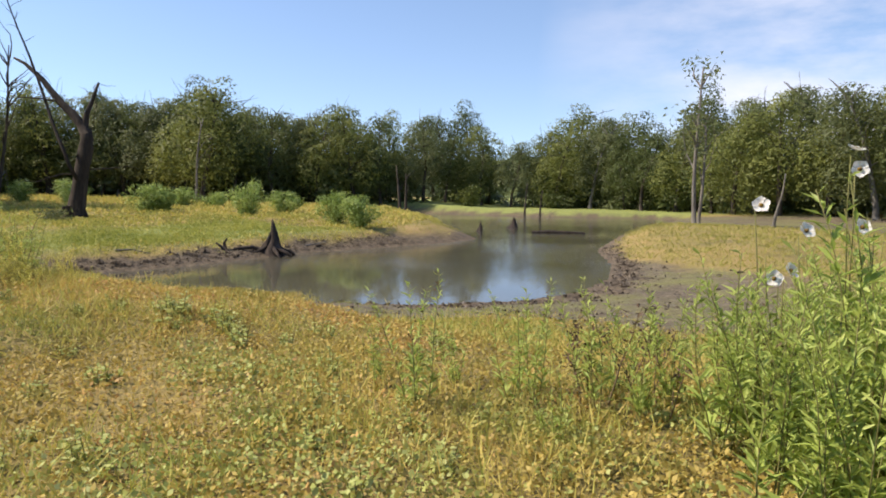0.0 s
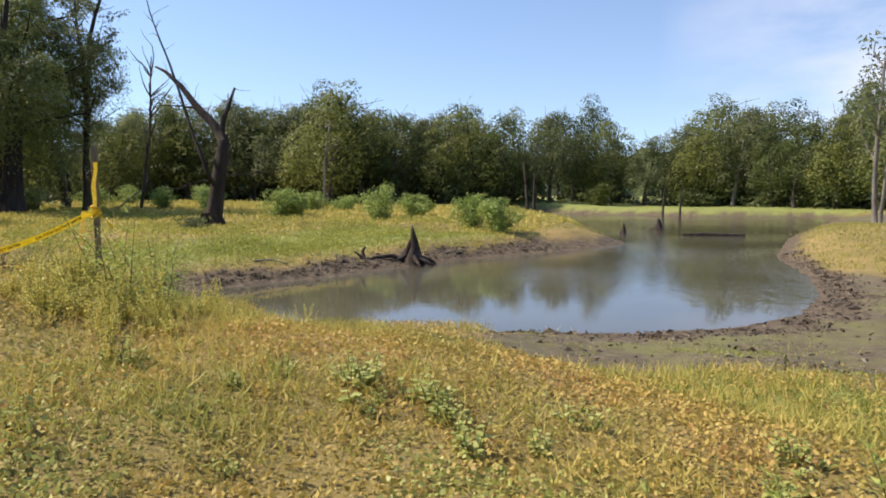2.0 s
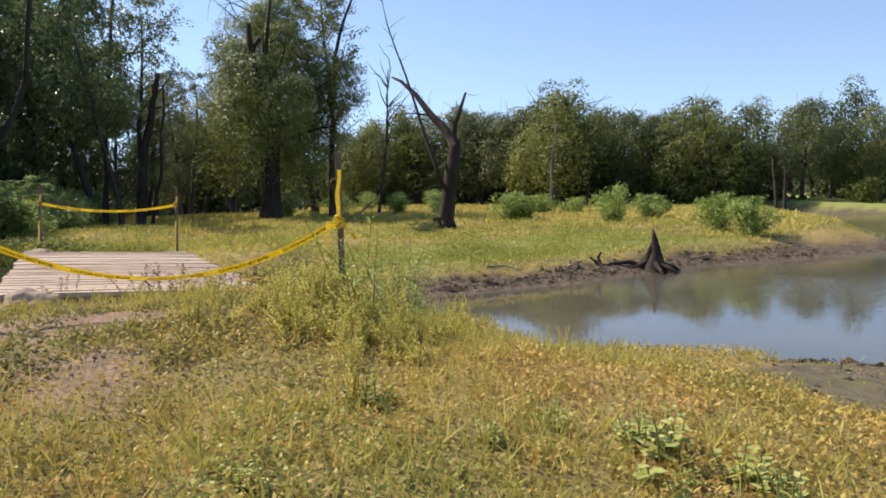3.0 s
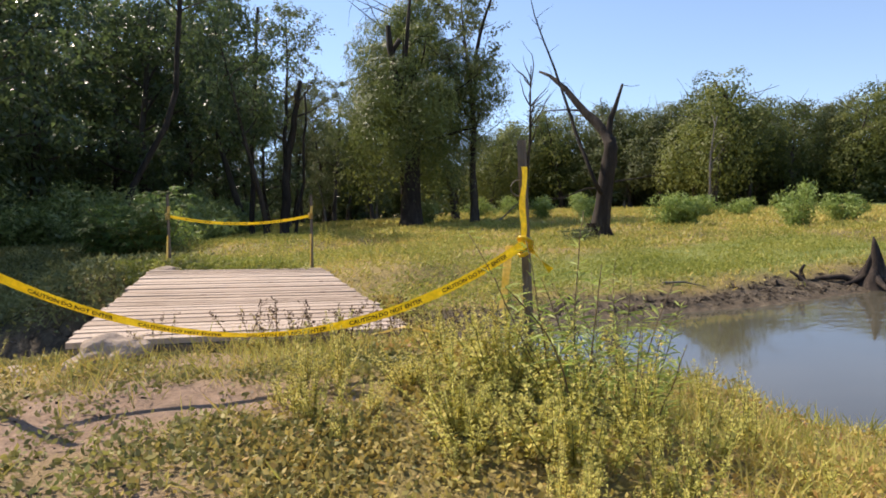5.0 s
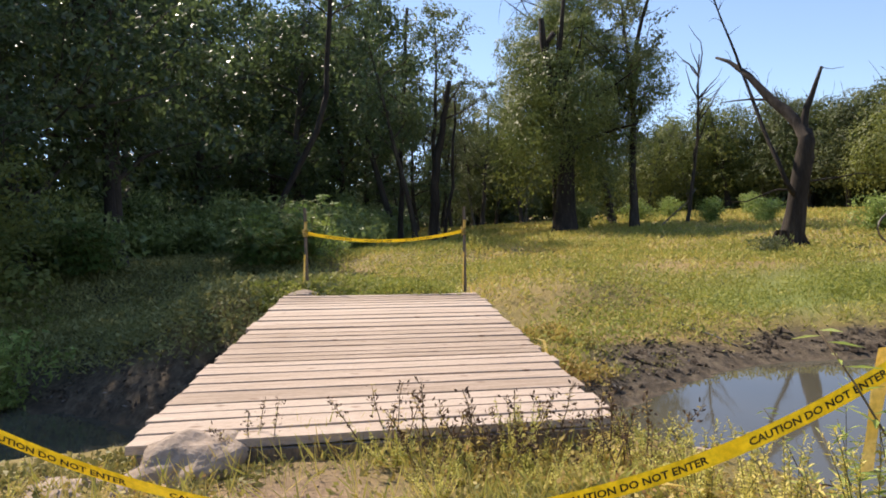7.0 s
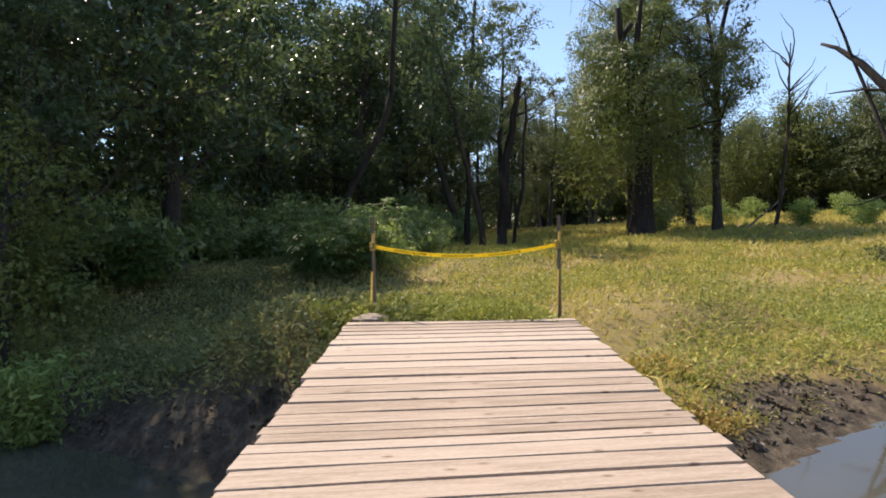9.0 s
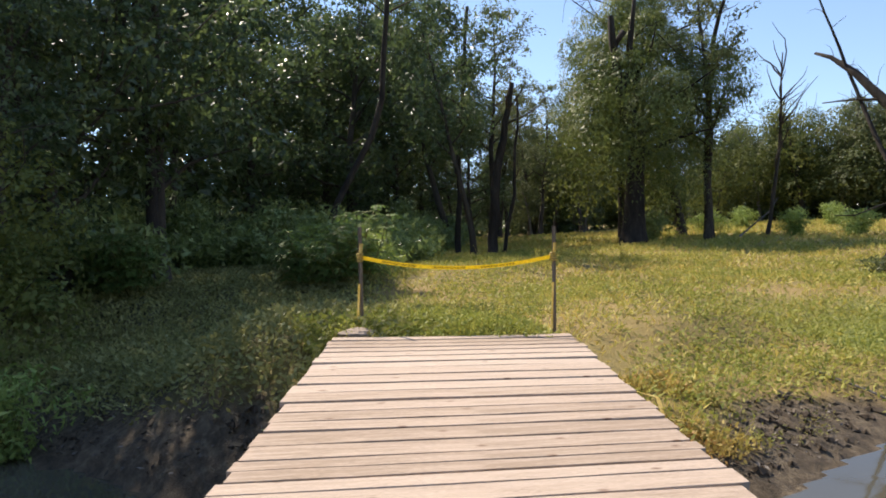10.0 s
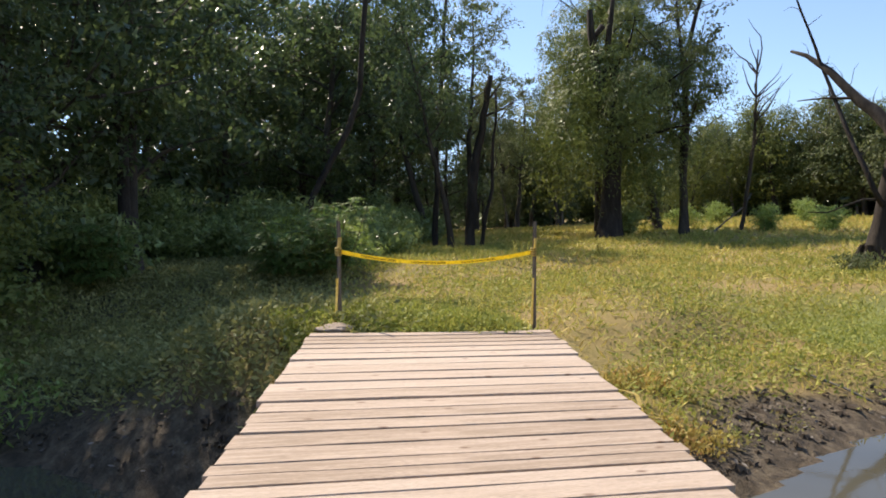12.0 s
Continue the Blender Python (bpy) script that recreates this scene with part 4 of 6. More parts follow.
driftwood("stick", lying([(-12.3, 18.6, 0.02), (-12.0, 19.0, 0.08), (-11.6, 19.3, 0.03)], 0.0), 0.03, 0.012, M_PALEBARK, "thin pale stick lying on the mud")
driftwood("stick", lying([(-9.3, 25.4, 0.02), (-9.0, 25.9, 0.1), (-8.8, 26.3, 0.15)], 0.0), 0.03, 0.015, M_PALEBARK, "thin pale stick lying on the mud")
driftwood("fallen_branch", [(-37.97, 36.57, 0.25), (-37.36, 37.18, 1.0), (-36.71, 37.81, 1.75), (-36.37, 38.12, 2.5)], 0.06, 0.025, M_PALEBARK, "pale bare branch leaning out of the meadow grass", "branch")
driftwood("log", [(-2.6, 41.0, WATER), (-1.6, 41.0, WATER + 0.06), (-0.6, 41.1, WATER + 0.04), (0.4, 41.1, WATER)], 0.12, 0.08, M_STUMP, "dark log floating low in the pond", "log")


def bare_trunk(x, y, tall, r, seed, material, label, forks=3, lean=(0.0, 0.0), leaves=0):
    rng = np.random.default_rng(seed)
    root = thing("bare_tree", (x, y, max(gz(x, y), WATER) - 0.1), label, "tree")
    s = Shape()
    tr = limb_line(rng, (0, 0, -0.2), (lean[0], lean[1], 1), tall, 8, 0.05)
    tube(s, tr, np.linspace(r, r * 0.25, len(tr)), 7, rng, 0.06)
    part("trunk", s, material, root)
    tips = []
    for k in range(forks):
        q = rng.integers(3, 8)
        a = rng.uniform(0, 6.28)
        ln = limb_line(rng, tr[q], (math.cos(a) * 0.7, math.sin(a) * 0.7, 1), tall * rng.uniform(0.15, 0.35), 5, 0.2)
        b = Shape()
        tube(b, ln, np.linspace(r * 0.4, 0.01, len(ln)), 5)
        part("branch", b, material, root)
        tips += list(ln[2:])
    if leaves:
        c = Shape()
        tips = np.array(tips)
        sprig(c, rng, tips[rng.integers(len(tips), size=leaves)], 0.55, 0.3, 0.16)
        part("crown", c, M_GREY, root, smooth=False)
    return root


bare_trunk(-17.6, 63.0, 5.0, 0.20, 51, M_BARK, "slim dark trunk at the water's edge", 2, (-0.05, 0))
bare_trunk(-16.9, 62.6, 4.2, 0.18, 52, M_BARK, "slim dark trunk at the water's edge", 2)
bare_trunk(6.5, 45.0, 9.5, 0.15, 53, M_PALEBARK, "tall pale bare tree with thin leafy top", 9, (-0.02, 0), 500)
bare_trunk(6.8, 45.3, 7.0, 0.12, 54, M_PALEBARK, "pale bare tree with forked stem", 5, (0.06, 0))
bare_trunk(10.5, 43.0, 3.4, 0.11, 55, M_PALEBARK, "broken pale trunk standing by the wood", 0, (-0.04, 0))
bare_trunk(-6.3, 64.5, 3.4, 0.12, 56, M_BARK, "thin dead pole standing in the water", 0)
bare_trunk(-5.0, 64.8, 2.8, 0.12, 57, M_BARK, "thin dead pole standing in the water", 1)
bare_trunk(-36.9, 37.7, 10.5, 0.13, 58, M_BARK, "thin bare tree leaning beside the wood", 16, (0.18, 0.1))
bare_trunk(-33.0, 54.0, 7.5, 0.13, 59, M_PALEBARK, "thin pale dead tree before the wood", 4, (0.08, 0))


def wood_trunk(pts, r0, r1, seed, label, forks=3):
    """A dark trunk standing at the front of the shaded wood."""
    rng = np.random.default_rng(seed)
    p = np.array(pts, float)
    o = np.array([p[0][0], p[0][1], gz(p[0][0], p[0][1])])
    root = thing("forest_tree", o, label, "tree", "trunks at the edge of the wood")
    p[0][2] = o[2] - 0.2
    fine = np.stack([np.interp(np.linspace(0, len(p) - 1, 12), np.arange(len(p)), p[:, k]) for k in range(3)], 1) - o
    s = Shape()
    tube(s, fine + rng.normal(size=fine.shape) * 0.04, np.linspace(r0, r1, 12), 9, rng, 0.06)
    part("trunk", s, M_DEADBARK, root)
    for k in range(forks):
        b = Shape()
        a = rng.uniform(0, 6.28)
        ln = limb_line(rng, fine[rng.integers(4, 11)], (math.cos(a), math.sin(a), 0.8), rng.uniform(1.2, 3.0), 6, 0.2)
        tube(b, ln, np.linspace(r1 * 0.6, 0.012, len(ln)), 5)
        part("branch", b, M_BARK, root)


wood_trunk([(-35.7, 12.4, 0), (-35.7, 12.6, 2.6), (-35.1, 14.8, 6.5), (-34.9, 15.3, 11.2), (-34.8, 15.8, 15.0)], 0.17, 0.08, 71, "leaning grey trunk at the edge of the shaded wood", 5)
wood_trunk([(-37.9, 21.1, 0), (-37.7, 21.3, 4.0), (-37.3, 21.7, 6.2), (-36.9, 22.0, 8.6)], 0.28, 0.12, 72, "broken dark trunk at the edge of the shaded wood", 3)
wood_trunk([(-37.7, 21.5, 0), (-37.1, 22.0, 3.5), (-36.9, 22.3, 8.0)], 0.11, 0.05, 73, "slim dark trunk beside a broken trunk", 2)
wood_trunk([(-40.5, 20.3, 0), (-40.3, 20.6, 6.0), (-39.8, 21.2, 13.0)], 0.16, 0.08, 74, "tall dark trunk in the shaded wood", 4)
wood_trunk([(-29.0, 5.4, 0), (-29.2, 5.9, 4.0), (-29.8, 5.2, 9.0), (-30.0, 5.5, 12.0)], 0.2, 0.09, 76, "crooked dark trunk in the shaded wood", 5)
wood_trunk([(-38.2, 35.0, 0), (-38.2, 34.8, 5.0), (-37.6, 35.2, 12.0), (-36.2, 36.0, 16.0)], 0.22, 0.06, 77, "slim trunk with bare upper branches beside the willow", 14)

# ---- bushes on the meadow ----
def bush(x, y, wide, tall, seed, label="rounded light green bush on the dry meadow", material=None, leaf=(0.17, 0.06), n=2600, group="bushes on the meadow", name="bush"):
    rng = np.random.default_rng(seed)
    root = thing(name, (x, y, gz(x, y)), label, "bush", group)
    w, c = Shape(), Shape()
    spots = []
    for k in range(16):
        a, o = rng.uniform(0, 6.28), rng.uniform(0.15, 1.0)
        end = np.array([math.cos(a) * wide * 0.5 * o, math.sin(a) * wide * 0.5 * o, tall * (1.0 - 0.42 * o * o) * rng.uniform(0.75, 1.05)])
        ln = limb_line(rng, (0, 0, -0.05), end, np.linalg.norm(end), 5, 0.12)
        tube(w, ln, np.linspace(0.022, 0.006, len(ln)), 4)
        spots += list(ln[1:]) + [ln[-1]]
    tagged(part("stem", w, M_STEM, root), kind="stuff")
    spots = np.array(spots)
    sprig(c, rng, spots[rng.integers(len(spots), size=n)], np.array([0.13 * wide, 0.13 * wide, 0.11 * tall]), leaf[0], leaf[1], -0.5)
    part("foliage", c, material or M_BUSH, root, smooth=False)


for k, (bx, by, bw, bh) in enumerate([(-21.9, 32.8, 2.3, 1.2), (-20.9, 33.0, 1.3, 0.9), (-26.0, 42.0, 2.0, 1.0), (-16.1, 33.2, 2.3, 1.35), (-16.2, 37.3, 1.8, 1.0), (-11.0, 32.4, 1.6, 1.25), (-8.9, 30.2, 1.6, 1.1),
                                     (-33.5, 40.5, 2.4, 1.1), (-24.0, 43.0, 1.8, 0.9), (-36.0, 39.0, 2.0, 1.2), (-43.0, 50.5, 2.6, 1.3), (-45.0, 41.0, 2.4, 1.2), (-49.0, 48.0, 2.8, 1.3)]):
    bush(bx, by, bw, bh * 1.3, 60 + k, n=2500, leaf=(0.17, 0.055))
bush(-20.2, 24.5, 2.0, 0.5, 80, "low grey-green weeds on the dry meadow", M_GREY, (0.14, 0.05), 900)
bush(-40.2, 32.2, 2.8, 1.6, 81, "dark shaded bush under the great willow", M_SHRUB, (0.2, 0.09), 2200, "shrubs in the shade")
bush(-5.0, 79.0, 4.0, 1.8, 82, "dark rounded bush on the far bank", M_OAK, (0.3, 0.14), 1200)
bush(-14.0, 77.0, 3.6, 2.4, 83, "rounded bush at the edge of the far wood", M_WILLOW, (0.3, 0.12), 1400)

# ---- undergrowth in the shade west of the creek ----
urng = np.random.default_rng(9)
for k in range(72):
    ux = urng.uniform(-62, -25)
    uy = float(np.interp(-ux, [24, 34, 40, 46, 52, 60, 75], [3.0, 9.0, 13, 18, 25, 33, 40])) - urng.uniform(0, 9.0)
    if float(shore_distance(np.array([ux]), np.array([uy]))[0]) < 1.2:
        continue
    bush(ux, uy, urng.uniform(2.0, 3.8), urng.uniform(1.4, 3.4), 100 + k, "dark green leafy shrub in the shade", M_SHRUB, (0.26, 0.11), 1600, "shrubs in the shade", "shrub")


for k in range(34):
    t = (k + urng.uniform(0, 1)) / 34
    ux, uy = -29.5 - 22 * t, 12.6 + 12.2 * t + urng.uniform(-2.6, 0.6)
    bush(ux, uy, urng.uniform(1.6, 3.0), urng.uniform(0.9, 2.2), 240 + k, "dark green leafy shrub in the shade", M_SHRUB, (0.24, 0.10), 1300, "shrubs in the shade", "shrub")


def sumac(x, y, tall, seed, n=9):
    """A shrub with long feathered leaves."""
    rng = np.random.default_rng(seed)
    root = thing("feather_leaf_shrub", (x, y, gz(x, y)), "bright green shrub with long feathered leaves at the wood's edge", "shrub", "feather-leaved shrubs")
    w, c = Shape(), Shape()
    for k in range(n):
        a, o = rng.uniform(0, 6.28), rng.uniform(0.05, 0.9)
        st = limb_line(rng, (0, 0, 0), (math.cos(a) * o, math.sin(a) * o, 1.1), tall * rng.uniform(0.6, 1.0), 6, 0.08)
        tube(w, st, np.linspace(0.022, 0.008, len(st)), 4)
        for q in range(2, len(st)):
            for _ in range(3):
                b = rng.uniform(0, 6.28)
                fr = limb_line(rng, st[q], (math.cos(b), math.sin(b), 0.7), rng.uniform(0.4, 0.7), 8, 0.05, -0.16)
                tube(w, fr, np.linspace(0.006, 0.003, len(fr)), 3 + 1)
                d = unit(np.gradient(fr, axis=0))
                sd = unit(np.cross(d, [0, 0, 1.0]))
                for sgn in (-1, 1):
                    blades(c, fr[1:], unit(sd[1:] * sgn + d[1:] * 0.5 - [0, 0, 0.15]), d[1:], 0.17, 0.062)
    tagged(part("stem", w, M_STEM, root), kind="stuff")
    part("foliage", c, M_SUMAC, root, smooth=False)


sumac(-25.6, 10.5, 2.0, 201, 9)
sumac(-25.9, 11.2, 2.3, 202, 10)
sumac(-26.2, 9.5, 1.9, 203, 9)
sumac(-26.0, 5.2, 2.4, 204, 10)
sumac(-24.5, 3.0, 2.6, 205, 10)


bush(-27.6, 11.5, 2.6, 1.5, 230, "leafy green shrub at the edge of the wood", M_WEED, (0.2, 0.06), 1500, "shrubs in the shade", "shrub")
bush(-30.6, 10.6, 2.8, 1.6, 231, "leafy green shrub at the edge of the wood", M_WEED, (0.2, 0.06), 1500, "shrubs in the shade", "shrub")
bush(-17.9, 3.7, 2.0, 1.3, 232, "light green shrub on the creek bank", M_BUSH, (0.15, 0.05), 1800, "shrubs on the creek bank", "shrub")
bush(-19.4, 2.2, 2.4, 1.8, 233, "light green shrub on the creek bank", M_BUSH, (0.15, 0.05), 1800, "shrubs on the creek bank", "shrub")
tree("far_willow_b", -21.5, 2.6, 0.55, 1.3, "trees of the shaded wood")

# ---- footbridge ----
def bridge_point(s, t):
    """A place on the deck: s from the near end (0) to the far end (1), t from its creek side (0) to its pond side (1)."""
    nl, nr = np.array((-8.46, 5.36, 0.63)), np.array((-7.99, 8.36, 0.37))
    fl, fr = np.array((-14.72, 7.74, 0.71)), np.array((-14.37, 10.75, 0.49))
    return (1 - s) * ((1 - t) * nl + t * nr) + s * ((1 - t) * fl + t * fr)


def footbridge():
    o = bridge_point(0.5, 0.5)
    root = thing("footbridge", o, "plank footbridge of weathered wood across a small creek", "bridge")
    for t in (0.12, 0.5, 0.88):
        a, b = bridge_point(0.012, t) - o, bridge_point(0.985, t) - o
        s = Shape()
        d, w = unit(b - a), np.array([0.0, 0.0, 1.0])
        sd = unit(np.cross(d, w)) * 0.06
        c = []
        for p in (a, b):
            for q, h in ((-1, -0.34), (1, -0.34), (1, -0.062), (-1, -0.062)):
                c.append(p + sd * q + [0, 0, h])
        s.add(c, [(0, 1, 5, 4), (1, 2, 6, 5), (2, 3, 7, 6), (3, 0, 4, 7), (3, 2, 1, 0), (4, 5, 6, 7)])
        part("beam", s, M_STAKE, root, smooth=False)
    a, b = bridge_point(-0.004, 0.02) - o, bridge_point(-0.004, 0.98) - o
    s = Shape()
    d = unit(np.cross(unit(b - a), [0, 0, 1.0])) * 0.02
    c = []
    for p in (a, b):
        for q, h in ((-1, -0.26), (1, -0.26), (1, -0.058), (-1, -0.058)):
            c.append(p + d * q + [0, 0, h])
    s.add(c, [(0, 1, 5, 4), (1, 2, 6, 5), (2, 3, 7, 6), (3, 0, 4, 7), (3, 2, 1, 0), (4, 5, 6, 7)])
    part("end_board", s, M_STAKE, root, smooth=False)
    return root, o


def plank_mesh(seed, width, length):
    """One board along y with chamfered, slightly worn and bowed edges."""
    rng = np.random.default_rng(seed)
    s = Shape()
    ys = np.linspace(-length / 2, length / 2, 9)
    prof = [(-0.5, -0.05), (0.5, -0.05), (0.5, -0.003), (0.492, 0.0), (-0.492, 0.0), (-0.5, -0.003)]
    v = []
    bow = rng.normal() * 0.006
    cup = rng.normal() * 0.004
    for i, y in enumerate(ys):
        ex = bow * (1 - (2 * y / length) ** 2) + rng.normal() * 0.0016
        for px, pz in prof:
            xx = px * (width + rng.normal() * 0.0015) + ex
            v.append((xx, y - 0.2255 * xx, pz + cup * (2 * y / length) ** 2 + rng.normal() * 0.0007))
    f = []
    for i in range(8):
        for j in range(6):
            k = (j + 1) % 6
            f.append((i * 6 + j, i * 6 + k, (i + 1) * 6 + k, (i + 1) * 6 + j))
    for b in (0, 48):
        f += [(b, b + 1, b + 2, b + 5), (b + 5, b + 2, b + 3, b + 4)]
    s.add(v, f)
    return s.mesh("plank", M_PLANK, False)


def lay_planks(root, o):
    rng = np.random.default_rng(14)
    edges = np.array([0, 0.030, 0.066, 0.092, 0.120, 0.168, 0.205, 0.247, 0.285, 0.310, 0.338, 0.363, 0.405, 0.448, 0.482, 0.520, 0.560, 0.607, 0.652, 0.697, 0.745, 0.785, 0.826, 0.867, 0.902, 0.934, 0.968, 1.0])
    wide_gaps = {7, 8, 10, 12, 16, 17, 21}
    n = len(edges) - 1
    run = 6.68
    kinds = {}
    for i in range(n):
        w = round(float((edges[i + 1] - edges[i]) * run), 3)
        s = (edges[i] + edges[i + 1]) / 2
        a, b = bridge_point(s, -0.004 + rng.normal() * 0.006), bridge_point(s, 1.004 + rng.normal() * 0.008)
        mid, d = (a + b) / 2, b - a
        ln = float(np.linalg.norm(d))
        yaxis = Vector(d / ln)
        zaxis = Vector((0, 0, 1))
        xaxis = yaxis.cross(zaxis).normalized()
        zaxis = xaxis.cross(yaxis)
        skew = 0.986
        gap = 0.008 if i + 1 in wide_gaps else rng.choice([0.0, 0.0, 0.001, 0.003])
        key = (w, i % 3, float(gap))
        if key not in kinds:
            kinds[key] = plank_mesh(300 + len(kinds), w * skew - gap, 3.05)
        p = new("plank", kinds[key])
        m = Matrix((xaxis, yaxis, zaxis)).transposed().to_4x4()
        m.translation = Vector(mid - o + np.array([0, 0, rng.normal() * 0.0015]))
        p.matrix_basis = m @ pose(0, 0, 0, 0, rng.normal() * 0.09, rng.normal() * 0.09) @ Matrix.Diagonal((1, ln / 3.05, 1, 1))
        p.parent = root


bridge, bridge_o = footbridge()


# ---- stakes and caution tape ----
def stake(x, y, z0, top, lean, label, thick=0.038):
    root = thing("wooden_stake", (x, y, z0), label, "stake", "stakes at the bridge ends")
    s = Shape()
    h = top - z0
    p = np.array([(0, 0, -0.25), (lean[0] * 0.5, lean[1] * 0.5, h * 0.5), (lean[0], lean[1], h)])
    tube(s, p, [thick * 0.7, thick * 0.7, thick * 0.68], 4)
    part("post", s, M_STAKE, root, smooth=False)
    return root


TAPE_W = 0.060


def ribbon(pts, width, twist, name, material, parent=None):
    """A band of tape along a line; twist: degrees from upright along it."""
    pts = np.asarray(pts, float)
    d = unit(np.gradient(pts, axis=0))
    up = np.array([0, 0, 1.0])
    sd = unit(np.cross(d, up))
    hung = abs(d[:, 2]).mean() > 0.8
    tw = np.radians(np.interp(np.linspace(0, 1, len(pts)), np.linspace(0, 1, len(twist)), twist))[:, None]
    w = unit(np.cross(sd, d)) * np.cos(tw) + sd * np.sin(tw)
    if hung:
        w = np.array([0.4, 0.92, 0.0]) * np.cos(tw - 0.9) + np.array([-0.92, 0.4, 0.0]) * np.sin(tw - 0.9)
    nrm = np.cross(w, d)
    width = np.broadcast_to(width, len(pts))[:, None]
    s = Shape()
    k = len(pts)
    rows = [pts + w * width * q for q in (-0.5, -0.17, 0.17, 0.5)]
    rows[1] = rows[1] + nrm * 0.003
    rows[2] = rows[2] - nrm * 0.002
    v = np.stack(rows, 1).reshape(-1, 3)
    i, j = np.meshgrid(np.arange(k - 1), np.arange(3), indexing="ij")
    s.add(v, np.stack([i * 4 + j, (i + 1) * 4 + j, (i + 1) * 4 + j + 1, i * 4 + j + 1], -1).reshape(-1, 4))
    return part(name, s, material, parent), pts, d, w, nrm


def lettering(text, size):
    c = bpy.data.curves.new("lettering", "FONT")
    c.offset = 0.0011
    c.body, c.size, c.align_x, c.align_y, c.resolution_u = text, size, "LEFT", "CENTER", 2
    ob = new("lettering", c)
    bpy.context.view_layer.update()
    me = bpy.data.meshes.new_from_object(ob.evaluated_get(bpy.context.evaluated_depsgraph_get()))
    bpy.data.objects.remove(ob)
    return me


def print_on(band, parent, text="CAUTION DO NOT ENTER", size=0.05, gap=0.28, flip=1, first=0.1):
    _, pts, d, w, nrm = band
    run = np.concatenate([[0], np.cumsum(np.linalg.norm(np.diff(pts, axis=0), axis=1))])
    me0 = lettering(text, size)
    n = len(me0.vertices)
    co = np.zeros(n * 3)
    me0.vertices.foreach_get("co", co)
    co = co.reshape(n, 3)
    co[:, 0] *= 1.05
    wide = co[:, 0].max()
    s0 = first
    while s0 + wide < run[-1] - 0.05:
        me = me0.copy()
        along = s0 + co[:, 0]
        out = np.zeros((n, 3))
        for ax in range(3):
            out[:, ax] = np.interp(along, run, pts[:, ax]) + np.interp(along, run, w[:, ax]) * co[:, 1] * flip + np.interp(along, run, nrm[:, ax]) * -0.006
        me.vertices.foreach_set("co", out.ravel())
        me.materials.append(M_INK)
        ob = new("lettering", me)
        ob.parent = parent
        s0 += wide + gap


KNOT = np.array((-5.57, 7.62, 1.257))
near_stake = stake(-5.64, 7.70, gz(-5.64, 7.70), 1.98, (-0.10, 0.10), "grey wooden stake tied with yellow caution tape", 0.05)
wire = Shape()
wa = np.linspace(0, 5.2, 16)
tube(wire, np.stack([-0.09 + 0.03 * np.cos(wa), 0.05 + 0.05 * np.cos(wa), 1.30 + 0.055 * np.sin(wa)], 1), 0.004, 4)
part("wire_loop", wire, M_PALEBARK, near_stake, "thin pale wire loop")
stake(-6.97, 4.72, gz(-6.97, 4.72), 1.75, (0.02, -0.02), "grey wooden stake tied with yellow caution tape", 0.05)
stake(-15.55, 8.30, gz(-15.55, 8.30), 2.02, (0.0, 0.05), "grey wooden stake wrapped in faded yellow tape")
stake(-14.70, 10.72, gz(-14.70, 10.72), 1.90, (-0.03, 0.10), "grey wooden stake wrapped in faded yellow tape")


def near_tape():
    root = thing("caution_tape", KNOT, "yellow caution tape with black letters sagging between stakes", "tape")
    u = unit(np.array([math.cos(math.radians(244)), math.sin(math.radians(244)), 0]))
    s = np.linspace(0.0, 3.16, 90)
    z = 1.286 - 0.588 * s + 0.187 * s * s
    pts = KNOT + u * s[:, None]
    pts[:, 2] = z
    rng = np.random.default_rng(2)
    band = ribbon(pts[::-1] - KNOT, TAPE_W * (1 - 0.22 * np.exp(-((np.linspace(0, 1, 90) - 0.53) / 0.06) ** 2)), [20, 28, 34, 42, 58, 30, 12, 8, 10, 5], "band", M_TAPE, root)
    print_on(band, root, size=0.038, gap=0.14, first=0.2)
    # knot, standing strip and loose ends
    k = Shape()
    for q in range(4):
        a = np.linspace(0, 2 * np.pi, 12)
        tube(k, np.stack([0.045 * np.cos(a) - 0.05, 0.045 * np.sin(a) + 0.06, 0.03 * np.sin(a + q) + 0.02 * q - 0.02], 1), 0.014, 5)
    part("knot", k, M_TAPE, root)
    up = np.linspace(0, 1, 14)
    ribbon(np.stack([-0.05 - 0.03 * up, 0.035 + 0.07 * up + 0.01 * np.sin(up * 9), 0.02 + 0.52 * up], 1), 0.05, [80, 70, 60, 85, 70], "strip", M_TAPE, root)
    ribbon(np.stack([-0.10 - 0.05 * up, -0.04 - 0.04 * up, -0.0 - 0.42 * up], 1) + np.array([0, 0, 0.02]), 0.062, [70, 60, 75, 65], "loose_end", M_OLDTAPE, root)
    ribbon(np.stack([-0.02 + 0.10 * up, 0.06 + 0.10 * up, 0.0 - 0.16 * up], 1), 0.06, [50, 90, 40], "loose_end", M_TAPE, root)
    return root


near_tape()


